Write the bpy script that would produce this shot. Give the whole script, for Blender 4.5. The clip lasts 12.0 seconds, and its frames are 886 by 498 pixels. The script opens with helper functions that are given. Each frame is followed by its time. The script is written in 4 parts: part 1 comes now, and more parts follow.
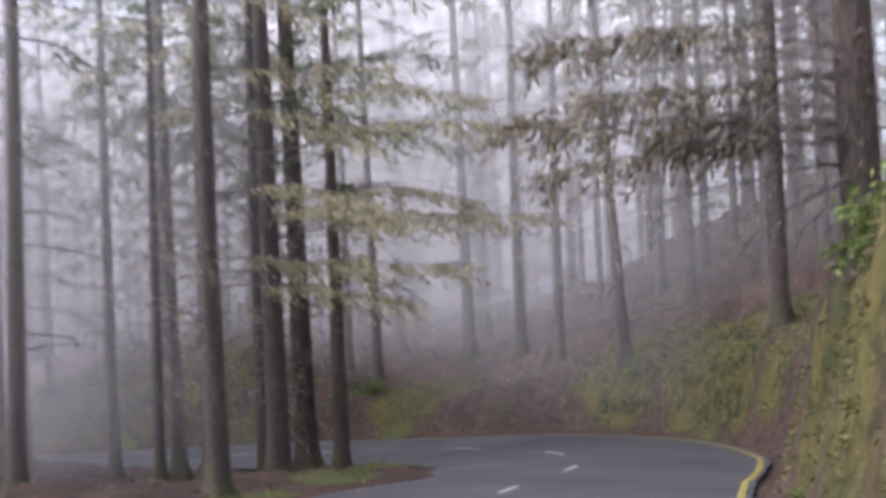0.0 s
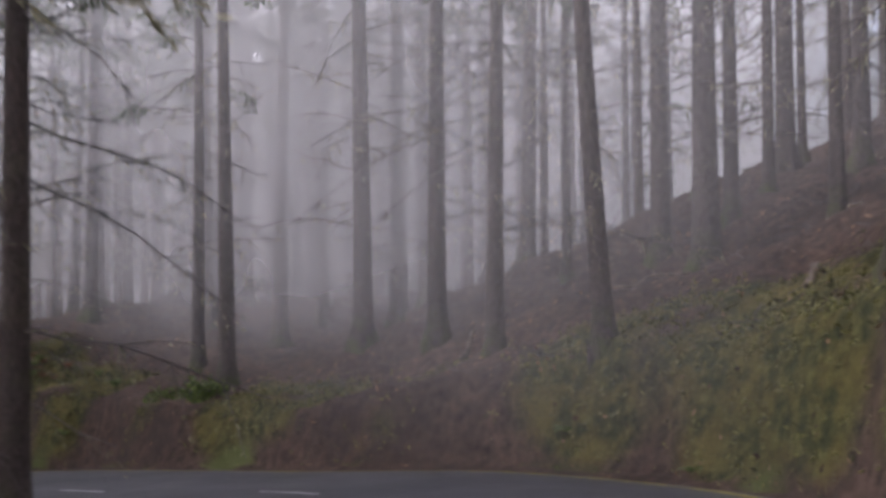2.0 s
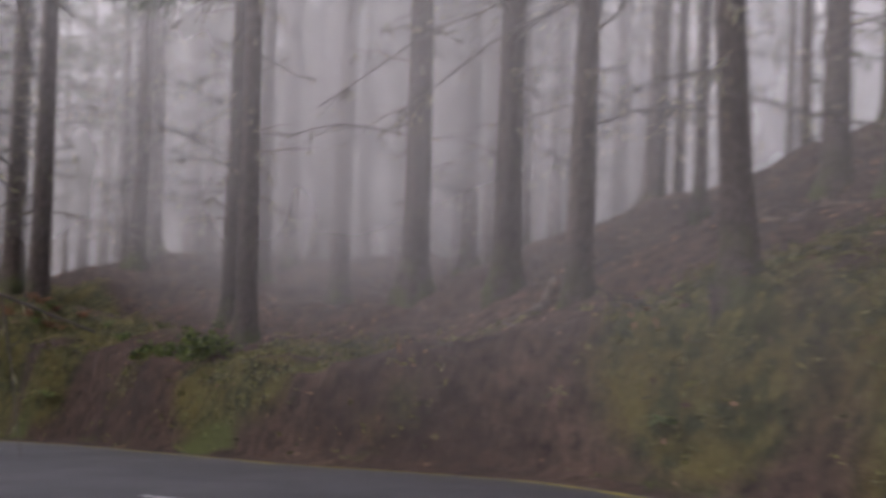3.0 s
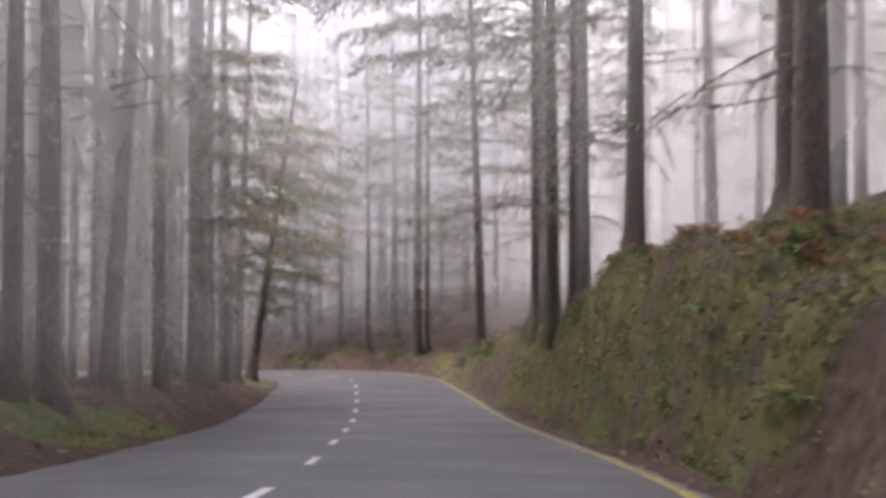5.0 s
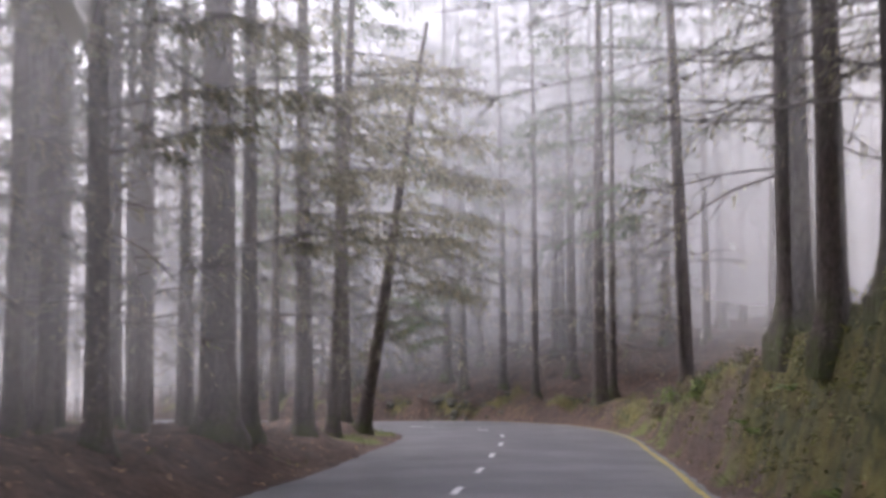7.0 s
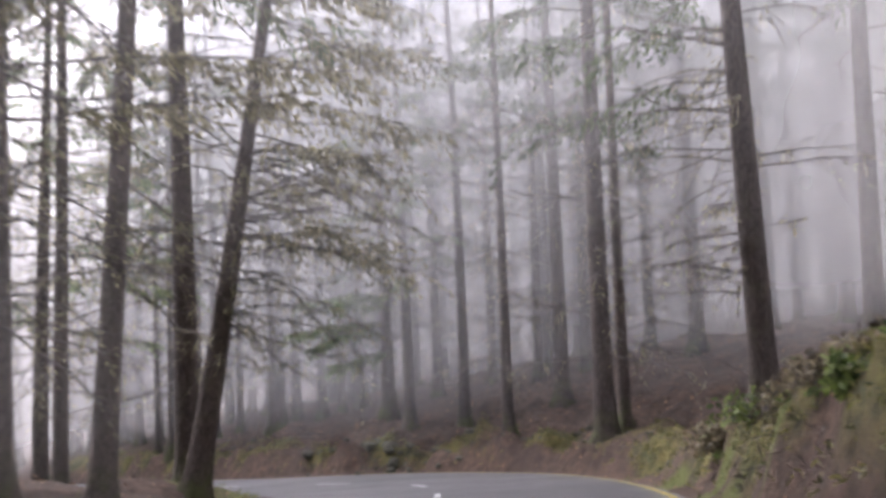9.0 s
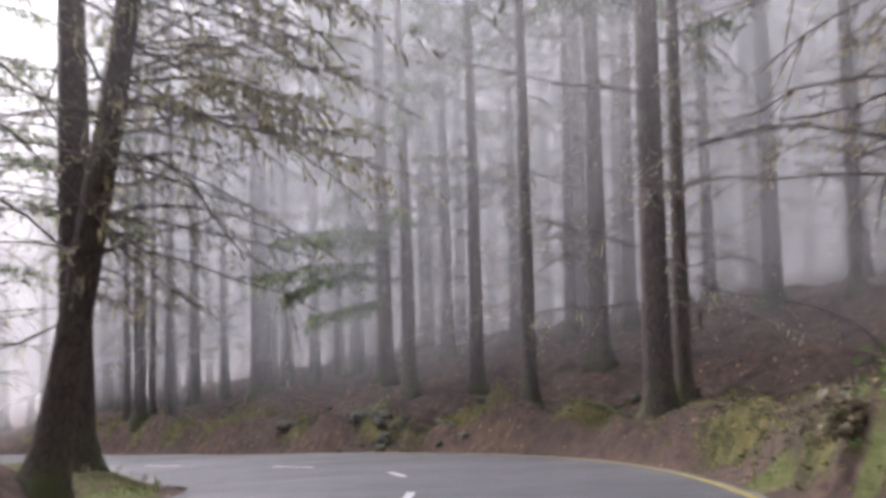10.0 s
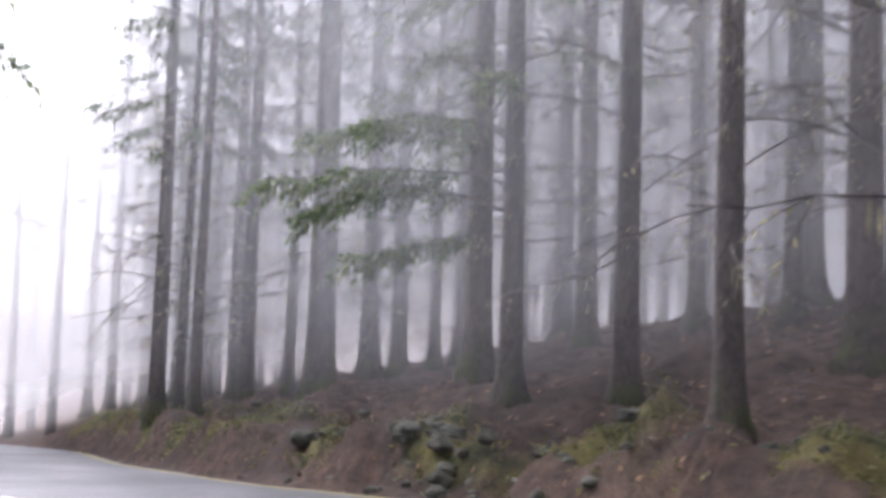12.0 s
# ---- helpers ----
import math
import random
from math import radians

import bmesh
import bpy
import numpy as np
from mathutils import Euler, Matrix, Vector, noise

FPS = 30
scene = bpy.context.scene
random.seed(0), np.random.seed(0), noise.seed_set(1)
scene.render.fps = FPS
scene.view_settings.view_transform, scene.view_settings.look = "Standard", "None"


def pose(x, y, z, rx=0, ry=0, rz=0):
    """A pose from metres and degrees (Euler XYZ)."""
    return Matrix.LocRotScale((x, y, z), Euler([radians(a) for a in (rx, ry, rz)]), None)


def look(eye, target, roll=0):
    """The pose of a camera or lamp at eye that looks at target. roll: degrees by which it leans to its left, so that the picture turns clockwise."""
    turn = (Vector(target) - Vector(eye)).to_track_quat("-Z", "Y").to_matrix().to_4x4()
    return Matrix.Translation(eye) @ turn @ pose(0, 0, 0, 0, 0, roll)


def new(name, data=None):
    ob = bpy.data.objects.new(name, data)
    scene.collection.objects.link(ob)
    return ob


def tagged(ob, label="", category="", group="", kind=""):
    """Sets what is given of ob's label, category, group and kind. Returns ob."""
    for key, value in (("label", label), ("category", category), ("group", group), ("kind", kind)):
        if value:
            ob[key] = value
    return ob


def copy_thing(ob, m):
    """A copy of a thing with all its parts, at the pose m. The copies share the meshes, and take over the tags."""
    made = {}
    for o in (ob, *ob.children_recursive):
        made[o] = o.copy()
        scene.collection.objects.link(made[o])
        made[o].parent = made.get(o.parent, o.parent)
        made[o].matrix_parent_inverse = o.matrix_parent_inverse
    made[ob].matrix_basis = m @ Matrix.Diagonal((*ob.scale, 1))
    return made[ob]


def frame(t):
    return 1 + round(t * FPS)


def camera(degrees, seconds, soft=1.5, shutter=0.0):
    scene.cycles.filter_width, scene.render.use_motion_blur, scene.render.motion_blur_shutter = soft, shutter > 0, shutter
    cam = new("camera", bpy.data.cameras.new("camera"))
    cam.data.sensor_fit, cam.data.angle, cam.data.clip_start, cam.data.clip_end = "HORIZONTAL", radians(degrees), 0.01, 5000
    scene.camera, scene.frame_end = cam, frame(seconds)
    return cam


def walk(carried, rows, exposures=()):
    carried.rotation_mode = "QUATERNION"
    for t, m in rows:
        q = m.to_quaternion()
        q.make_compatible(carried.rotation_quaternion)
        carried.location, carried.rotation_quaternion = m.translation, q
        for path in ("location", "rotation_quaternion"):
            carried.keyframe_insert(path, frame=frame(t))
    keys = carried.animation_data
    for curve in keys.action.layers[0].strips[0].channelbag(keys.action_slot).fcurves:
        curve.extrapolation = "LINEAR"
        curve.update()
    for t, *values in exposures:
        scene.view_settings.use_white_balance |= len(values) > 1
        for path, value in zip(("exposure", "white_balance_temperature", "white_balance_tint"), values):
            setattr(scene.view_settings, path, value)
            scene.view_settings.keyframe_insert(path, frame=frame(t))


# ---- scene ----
cam = camera(40.2, 12.0, soft=3.5, shutter=0.5)
# time, place, turn of the carried camera
PATH = [
    (0, -22.79, -25.74, 3.49, 91.12, 2.43, -36.73),
    (0.5, -19.99, -22.59, 2.90, 90.00, 2.44, -38.21),
    (0.8, -18.29, -20.85, 2.55, 91.80, 0.63, -38.96),
    (1, -17.16, -19.72, 2.33, 91.82, 0.97, -39.40),
    (1.5, -14.31, -17.00, 1.80, 91.22, -0.36, -40.64),
    (1.6, -13.72, -16.46, 1.70, 90.90, -0.74, -40.05),
    (2, -11.31, -14.24, 1.28, 92.67, 0.39, -37.75),
    (2.2, -10.13, -13.14, 1.08, 91.95, -1.03, -37.49),
    (2.5, -8.36, -11.51, 0.79, 92.10, -1.05, -36.47),
    (3.1, -4.82, -8.15, 0.34, 92.00, -2.30, -28.56),
    (3.7, -1.99, -4.40, 0.04, 91.90, -3.55, -13.42),
    (4.3, -0.85, 0.04, -0.29, 93.54, -4.80, -0.31),
    (4.5, -0.86, 1.67, -0.42, 91.89, -2.52, 2.67),
    (4.6, -0.87, 2.48, -0.49, 91.65, -1.53, 4.07),
    (5, -0.99, 5.75, -0.75, 90.57, -0.02, 8.56),
    (5.5, -1.21, 9.66, -1.07, 89.56, 0.41, 10.07),
    (6, -1.66, 13.61, -1.45, 91.62, 0.30, 14.35),
    (6.3, -1.96, 16.01, -1.70, 91.81, 0.50, 15.40),
    (6.5, -2.19, 17.62, -1.87, 92.50, 0.46, 16.33),
    (6.8, -2.56, 20.03, -2.11, 93.37, 0.42, 17.56),
    (7, -2.82, 21.64, -2.28, 93.10, 0.18, 18.16),
    (8.8, -5.70, 36.74, -3.79, 94.52, 1.76, 18.60),
    (9, -6.09, 38.37, -3.90, 95.68, 2.05, 18.16),
    (9.5, -6.88, 42.41, -4.15, 95.36, 1.13, 19.49),
    (10, -7.92, 46.22, -4.36, 94.33, 1.25, 19.82),
    (10.4, -8.71, 48.93, -4.52, 94.72, 0.88, 20.47),
    (10.5, -8.91, 49.60, -4.55, 94.40, 1.30, 20.47),
    (11, -9.91, 52.93, -4.74, 94.30, -0.16, 22.21),
    (11.2, -10.31, 54.22, -4.81, 94.00, -0.67, 22.69),
    (11.5, -10.89, 56.11, -4.91, 95.32, -1.53, 24.18),
    (12, -11.88, 59.19, -5.06, 94.79, -1.91, 27.78),
]
STOPS = [(0, 1.55, 5700, 22), (1, 1.15, 5700, 23), (2.5, 0.95, 6000, 23), (4.5, 1.95, 6200, 23), (6, 2.0, 6200, 23), (7, 1.8, 5950, 22), (9.5, 1.85, 6000, 21), (12, 2.0, 5750, 20)]
walk(cam, [(r[0], pose(*r[1:])) for r in PATH], STOPS)

# ---- light: bright fog, a veiled sun down the valley side ----
SUN_ELEV, SUN_AZ = 38.0, 62.0      # degrees; azimuth is counted to the left of +y
world = bpy.data.worlds.new("foggy_sky")
scene.world = world
world.use_nodes = True
wn = world.node_tree.nodes
wl = world.node_tree.links
sky = wn.new("ShaderNodeTexSky")
sky.sky_type = "NISHITA"
sky.sun_disc = False
sky.sun_elevation = radians(SUN_ELEV)
sky.sun_rotation = radians(-SUN_AZ)
sky.air_density, sky.dust_density, sky.ozone_density = 1.0, 6.0, 1.0
wn["Background"].inputs["Strength"].default_value = 0.15
grey = wn.new("ShaderNodeHueSaturation")     # fog takes most of the blue out of the sky
grey.inputs["Saturation"].default_value = 0.4
wl.new(sky.outputs[0], grey.inputs["Color"])
wl.new(grey.outputs[0], wn["Background"].inputs["Color"])
sun_data = bpy.data.lights.new("sun", "SUN")
sun_data.energy, sun_data.angle, sun_data.color = 0.5, radians(18), (1.0, 0.95, 0.88)
sun = new("sun", sun_data)
sun.matrix_world = look((0, 0, 60), (60 * math.sin(radians(SUN_AZ)), -60 * math.cos(radians(SUN_AZ)), 60 - 60 * math.tan(radians(SUN_ELEV))))

scene.cycles.transparent_max_bounces = 32     # many thin haze sheets lie behind one another

# -- terrain --
EYE = 1.15                          # lens above the road
def centre_line():
    """Road centre every half metre: x, y, z."""
    key = [(r[1], r[2], r[3] - EYE) for r in PATH]
    a, b = np.array(key[0]), np.array(key[2])
    back = (a - b) / np.linalg.norm((a - b)[:2])
    pts = [a + back * k for k in (40, 25, 12)] + [np.array(k) for k in key]
    e = pts[-1]
    for dist, head, drop in ((3.6, 24, 0.18), (3.6, 30, 0.18), (3.9, 52, 0.2), (6.5, 65, 0.36), (10.3, 55, 0.65), (12, 48, 0.8), (30, 48, 2.2), (30, 48, 2.2)):
        e = e + np.array([-math.sin(radians(head)) * dist, math.cos(radians(head)) * dist, -drop])
        pts.append(e)
    p = np.array(pts)
    s = np.r_[0, np.cumsum(np.linalg.norm(np.diff(p[:, :2], axis=0), axis=1))]
    u = np.arange(0, s[-1], 0.5)
    c = np.stack([np.interp(u, s, p[:, k]) for k in range(3)], 1)
    for span, reps in ((7, 3), (15, 2)):
        for _ in range(reps):
            pad = np.pad(c, ((span // 2, span // 2), (0, 0)), mode="reflect", reflect_type="odd")
            if span > 7:
                c[:, 2] = np.convolve(pad[:, 2], np.ones(span) / span, "valid")
            else:
                c = np.stack([np.convolve(pad[:, k], np.ones(span) / span, "valid") for k in range(3)], 1)
    t = np.gradient(c[:, :2], axis=0)
    t /= np.linalg.norm(t, axis=1)[:, None]
    shift = np.interp(c[:, 1], SHIFT_Y, SHIFT)
    c[:, 0] -= t[:, 1] * shift
    c[:, 1] += t[:, 0] * shift
    return c, t


SHIFT_Y = [-14, -10, -6.5, -3, 2, 6, 10, 18, 43, 53, 60, 66]   # the road centre lies left of the lens, less so in the bends
SHIFT = [2.2, 1.7, 0.6, 0.2, 0.4, 1.6, 1.9, 1.8, 1.8, 1.2, 0.6, 0.0]
HALF = 3.75                         # half of the asphalt
LINE, TANGENT = centre_line()


def waves(x, y, size, seed):
    """Cheap smooth relief from crossed sines, about -1 to 1."""
    rng = np.random.RandomState(seed)
    out = 0 * x
    for _ in range(7):
        a, f, ph = rng.uniform(0, 6.283), 6.283 / (size * rng.uniform(0.6, 1.6)), rng.uniform(0, 6.283)
        out = out + np.sin((x * math.cos(a) + y * math.sin(a)) * f + ph)
    return out / 3.2


def step(a, b, v):
    v = np.clip((v - a) / (b - a), 0, 1)
    return v * v * (3 - 2 * v)


# along the road (by its y): bank height, hill slope on the right, berm height on the left
BANK_Y = [-90, -28, -20, -12, -8, -5, -1, 3, 7, 10, 14, 18, 24, 30, 34, 39, 46, 52, 57, 63, 67, 72, 80, 90]
BANK_H = [3.0, 3.2, 3.4, 3.2, 2.8, 2.6, 2.3, 1.6, 1.15, 1.3, 1.6, 2.0, 3.0, 3.2, 2.9, 2.6, 2.3, 1.8, 1.4, 0.75, 0.6, 0.7, 1.0, 1.2]
HILL = [0.3, 0.3, 0.3, 0.35, 0.4, 0.42, 0.46, 0.42, 0.38, 0.36, 0.2, 0.16, 0.22, 0.28, 0.28, 0.28, 0.28, 0.3, 0.3, 0.34, 0.36, 0.28, 0.22, 0.2]
UPPER = [0.3, 0.3, 0.3, 0.22, 0.22, 0.25, 0.34, 0.38, 0.4, 0.35, 0.12, 0.06, 0.04, 0.0, 0.0, 0.0, 0.0, 0.02, 0.06, 0.1, 0.12, 0.15, 0.15, 0.15]
BERM = [0.25, 0.25, 0.25, 0.1, 0.0, 0.0, 0.0, 0.1, 0.2, 0.4, 0.6, 0.8, 0.9, 0.9, 0.9, 0.85, 0.75, 0.55, 0.45, 0.35, 0.25, 0.2, 0.2, 0.2]


def road_frame(x, y):
    """Signed distance to the road centre (right is positive), road height and y along the road."""
    x, y = np.atleast_1d(x).astype(float), np.atleast_1d(y).astype(float)
    d, z, yy = np.empty_like(x), np.empty_like(x), np.empty_like(x)
    for i in range(0, len(x), 4000):
        dx = x[i:i + 4000, None] - LINE[None, :, 0]
        dy = y[i:i + 4000, None] - LINE[None, :, 1]
        q = dx * dx + dy * dy
        n = q.argmin(1)
        r = np.arange(len(n))
        side = np.sign(dx[r, n] * TANGENT[n, 1] - dy[r, n] * TANGENT[n, 0])
        w = 1 / (q + 0.3) ** 2.5
        w /= w.sum(1)[:, None]
        d[i:i + 4000] = np.sqrt(q[r, n]) * np.where(side == 0, 1, side)
        z[i:i + 4000] = (w * LINE[None, :, 2]).sum(1)
        yy[i:i + 4000] = (w * LINE[None, :, 1]).sum(1)
    return d, z, yy


def ground(x, y):
    """Height of the forest floor."""
    d, z, yy = road_frame(x, y)
    hb, k = np.interp(yy, BANK_Y, BANK_H), np.interp(yy, BANK_Y, HILL)
    r = d - HALF
    rough = waves(x, y, 3.1, 3) * 0.16 + waves(x, y, 1.1, 5) * 0.07 + waves(x, y, 0.45, 8) * 0.025
    toe = 0.5 + 0.2 * waves(x, y, 4.0, 9)
    face = step(toe, toe + 0.3 + 0.2 * hb, r)
    up = hb * face * (1 + 0.10 * waves(x, y, 5.0, 11)) + k * np.clip(r - toe - 1.0, 0, 8) + np.interp(yy, BANK_Y, UPPER) * np.clip(r - toe - 9.0, 0, 45)
    up = up + step(60, 66, yy) * step(0.2, 0.6, r) * (1 - step(2.0, 3.5, r)) * (0.16 * waves(x, y, 1.3, 14) + 0.10 * np.abs(waves(x, y, 0.6, 15)))
    l = -d - HALF
    berm = np.interp(yy, BANK_Y, BERM) * step(0.0, 2.8, l) - 0.30 * np.clip(l - 4.5, 0, 60) * step(4.0, 9.0, l)
    h = np.where(d > 0, up, berm) + rough * step(0.2, 1.6, np.abs(d) - HALF)
    return z + h - 0.07 * (1 - step(0.0, 0.5, np.abs(d) - HALF)) + 0.02
# -- end of terrain --

# ---- materials ----
def nodes_of(name):
    m = bpy.data.materials.new(name)
    m.use_nodes = True
    return m, m.node_tree.nodes, m.node_tree.links, m.node_tree.nodes["Principled BSDF"]


def noise_node(n, l, vec, scale, detail=5, rough=0.6):
    t = n.new("ShaderNodeTexNoise")
    t.inputs["Scale"].default_value, t.inputs["Detail"].default_value, t.inputs["Roughness"].default_value = scale, detail, rough
    l.new(vec, t.inputs["Vector"])
    return t


def ramp_node(n, l, fac, stops):
    r = n.new("ShaderNodeValToRGB")
    e = r.color_ramp.elements
    while len(e) < len(stops):
        e.new(0.5)
    for k, (p, c) in zip(e, stops):
        k.position, k.color = p, (*c, 1)
    l.new(fac, r.inputs["Fac"])
    return r


def mix_node(n, l, fac, a, b, kind="MIX"):
    x = n.new("ShaderNodeMix")
    x.data_type, x.blend_type = "RGBA", kind
    if hasattr(fac, "is_output"):
        l.new(fac, x.inputs[0])
    else:
        x.inputs[0].default_value = fac
    for s, v in ((x.inputs[6], a), (x.inputs[7], b)):
        if hasattr(v, "is_output"):
            l.new(v, s)
        else:
            s.default_value = (*v, 1)
    return x.outputs[2]


def bump_node(n, l, height, b, strength, distance):
    p = n.new("ShaderNodeBump")
    p.inputs["Strength"].default_value, p.inputs["Distance"].default_value = strength, distance
    l.new(height, p.inputs["Height"])
    l.new(p.outputs["Normal"], b.inputs["Normal"])


def plain(name, lo, hi, rough=0.85, scale=6.0, fine=60.0, bump=0.4, depth=0.02, island=False):
    """Two colours mixed by noise, with a fine relief; island: each loose piece has its own shade."""
    m, n, l, b = nodes_of(name)
    tc = n.new("ShaderNodeTexCoord")
    src = noise_node(n, l, tc.outputs["Object"], scale).outputs["Fac"]
    if island:
        g = n.new("ShaderNodeNewGeometry")
        src = g.outputs["Random Per Island"]
    r = ramp_node(n, l, src, ((0.25, lo), (0.75, hi)))
    l.new(r.outputs["Color"], b.inputs["Base Color"])
    b.inputs["Roughness"].default_value = rough
    b.inputs["Specular IOR Level"].default_value = 0.3
    bump_node(n, l, noise_node(n, l, tc.outputs["Object"], fine).outputs["Fac"], b, bump, depth)
    return m


def asphalt():
    m, n, l, b = nodes_of("damp_asphalt")
    tc = n.new("ShaderNodeTexCoord")
    v = tc.outputs["Object"]
    big = noise_node(n, l, v, 0.35, 4)
    mid = noise_node(n, l, v, 2.3, 5)
    fine = noise_node(n, l, v, 90, 2)
    base = ramp_node(n, l, fine.outputs["Fac"], ((0.3, (0.040, 0.040, 0.044)), (0.7, (0.085, 0.083, 0.088)))).outputs["Color"]
    patch = ramp_node(n, l, mid.outputs["Fac"], ((0.35, (0.82, 0.82, 0.82)), (0.65, (1.06, 1.05, 1.04)))).outputs["Color"]
    l.new(mix_node(n, l, 1.0, base, patch, "MULTIPLY"), b.inputs["Base Color"])
    r = ramp_node(n, l, big.outputs["Fac"], ((0.35, (0.52, 0.52, 0.52)), (0.65, (0.66, 0.66, 0.66))))
    l.new(r.outputs["Color"], b.inputs["Roughness"])
    b.inputs["Specular IOR Level"].default_value = 0.4
    bump_node(n, l, fine.outputs["Fac"], b, 0.35, 0.008)
    return m


def forest_floor():
    """Needle litter; where the sheet's own moss and grass weights say so, moss and grass."""
    m, n, l, b = nodes_of("needle_litter_and_moss")
    tc = n.new("ShaderNodeTexCoord")
    v = tc.outputs["Object"]
    big, mid, fine = noise_node(n, l, v, 0.5, 5), noise_node(n, l, v, 4.0, 6), noise_node(n, l, v, 38, 4, 0.7)
    litter = ramp_node(n, l, mid.outputs["Fac"], ((0.28, (0.050, 0.034, 0.027)), (0.5, (0.114, 0.079, 0.060)), (0.74, (0.205, 0.139, 0.098)))).outputs["Color"]
    shade = ramp_node(n, l, fine.outputs["Fac"], ((0.3, (0.55, 0.55, 0.55)), (0.7, (1.25, 1.2, 1.15)))).outputs["Color"]
    litter = mix_node(n, l, 1.0, litter, shade, "MULTIPLY")
    soil = ramp_node(n, l, big.outputs["Fac"], ((0.42, (0.0, 0.0, 0.0)), (0.62, (0.6, 0.6, 0.6)))).outputs["Color"]
    litter = mix_node(n, l, soil, litter, (0.055, 0.041, 0.035))
    moss = ramp_node(n, l, mid.outputs["Fac"], ((0.25, (0.030, 0.033, 0.017)), (0.48, (0.080, 0.083, 0.032)), (0.72, (0.19, 0.18, 0.066)))).outputs["Color"]
    olive = ramp_node(n, l, noise_node(n, l, v, 1.1, 5).outputs["Fac"], ((0.46, (0, 0, 0)), (0.64, (0.85, 0.85, 0.85)))).outputs["Color"]
    moss = mix_node(n, l, olive, moss, (0.185, 0.155, 0.05))
    moss = mix_node(n, l, 1.0, moss, shade, "MULTIPLY")
    at = n.new("ShaderNodeAttribute")
    at.attribute_name = "moss"
    add = n.new("ShaderNodeMath")
    add.operation = "MULTIPLY_ADD"
    l.new(fine.outputs["Fac"], add.inputs[0])
    add.inputs[1].default_value = 0.7
    l.new(at.outputs["Fac"], add.inputs[2])
    k = ramp_node(n, l, add.outputs[0], ((0.62, (0, 0, 0)), (0.92, (1, 1, 1)))).outputs["Color"]
    col = mix_node(n, l, k, litter, moss)
    ag = n.new("ShaderNodeAttribute")
    ag.attribute_name = "grass"
    kg = ramp_node(n, l, ag.outputs["Fac"], ((0.35, (0, 0, 0)), (0.6, (1, 1, 1)))).outputs["Color"]
    grass = ramp_node(n, l, fine.outputs["Fac"], ((0.3, (0.065, 0.08, 0.024)), (0.7, (0.17, 0.18, 0.06)))).outputs["Color"]
    l.new(mix_node(n, l, kg, col, grass), b.inputs["Base Color"])
    b.inputs["Roughness"].default_value = 0.95
    b.inputs["Specular IOR Level"].default_value = 0.2
    h = n.new("ShaderNodeMath")
    h.operation = "MULTIPLY_ADD"
    l.new(mid.outputs["Fac"], h.inputs[0])
    h.inputs[1].default_value = 2.0
    l.new(fine.outputs["Fac"], h.inputs[2])
    bump_node(n, l, h.outputs[0], b, 0.9, 0.06)
    return m


def bark():
    m, n, l, b = nodes_of("wet_pine_bark")
    tc = n.new("ShaderNodeTexCoord")
    mp = n.new("ShaderNodeMapping")
    mp.inputs["Scale"].default_value = (1, 1, 0.22)
    l.new(tc.outputs["Object"], mp.inputs["Vector"])
    plates = n.new("ShaderNodeTexVoronoi")
    plates.feature = "DISTANCE_TO_EDGE"
    plates.inputs["Scale"].default_value = 16
    wob = noise_node(n, l, mp.outputs["Vector"], 9, 4)
    l.new(mix_node(n, l, 0.12, mp.outputs["Vector"], wob.outputs["Color"]), plates.inputs["Vector"])
    fine = noise_node(n, l, mp.outputs["Vector"], 55, 4)
    patch = noise_node(n, l, tc.outputs["Object"], 1.6, 5)
    oi = n.new("ShaderNodeObjectInfo")
    col = ramp_node(n, l, fine.outputs["Fac"], ((0.3, (0.07, 0.056, 0.05)), (0.7, (0.165, 0.135, 0.12)))).outputs["Color"]
    crack = ramp_node(n, l, plates.outputs["Distance"], ((0.0, (0.62, 0.6, 0.59)), (0.16, (1, 1, 1)))).outputs["Color"]
    col = mix_node(n, l, 1.0, col, crack, "MULTIPLY")
    tone = ramp_node(n, l, oi.outputs["Random"], ((0.0, (0.66, 0.63, 0.62)), (1.0, (1.05, 1.02, 0.98)))).outputs["Color"]
    col = mix_node(n, l, 1.0, col, tone, "MULTIPLY")
    green = ramp_node(n, l, patch.outputs["Fac"], ((0.52, (0, 0, 0)), (0.8, (0.6, 0.6, 0.6)))).outputs["Color"]
    col = mix_node(n, l, green, col, (0.11, 0.115, 0.06))
    sep = n.new("ShaderNodeSeparateXYZ")
    l.new(tc.outputs["Object"], sep.inputs[0])
    low = ramp_node(n, l, sep.outputs["Z"], ((0.1, (0.75, 0.75, 0.75)), (1.0, (0, 0, 0)))).outputs["Color"]
    foot = mix_node(n, l, 1.0, low, ramp_node(n, l, patch.outputs["Fac"], ((0.38, (0, 0, 0)), (0.6, (1, 1, 1)))).outputs["Color"], "MULTIPLY")
    l.new(mix_node(n, l, foot, col, (0.085, 0.1, 0.03)), b.inputs["Base Color"])     # moss creeping up the foot
    b.inputs["Roughness"].default_value = 0.85
    b.inputs["Specular IOR Level"].default_value = 0.25
    bump_node(n, l, plates.outputs["Distance"], b, 0.9, 0.05)
    return m


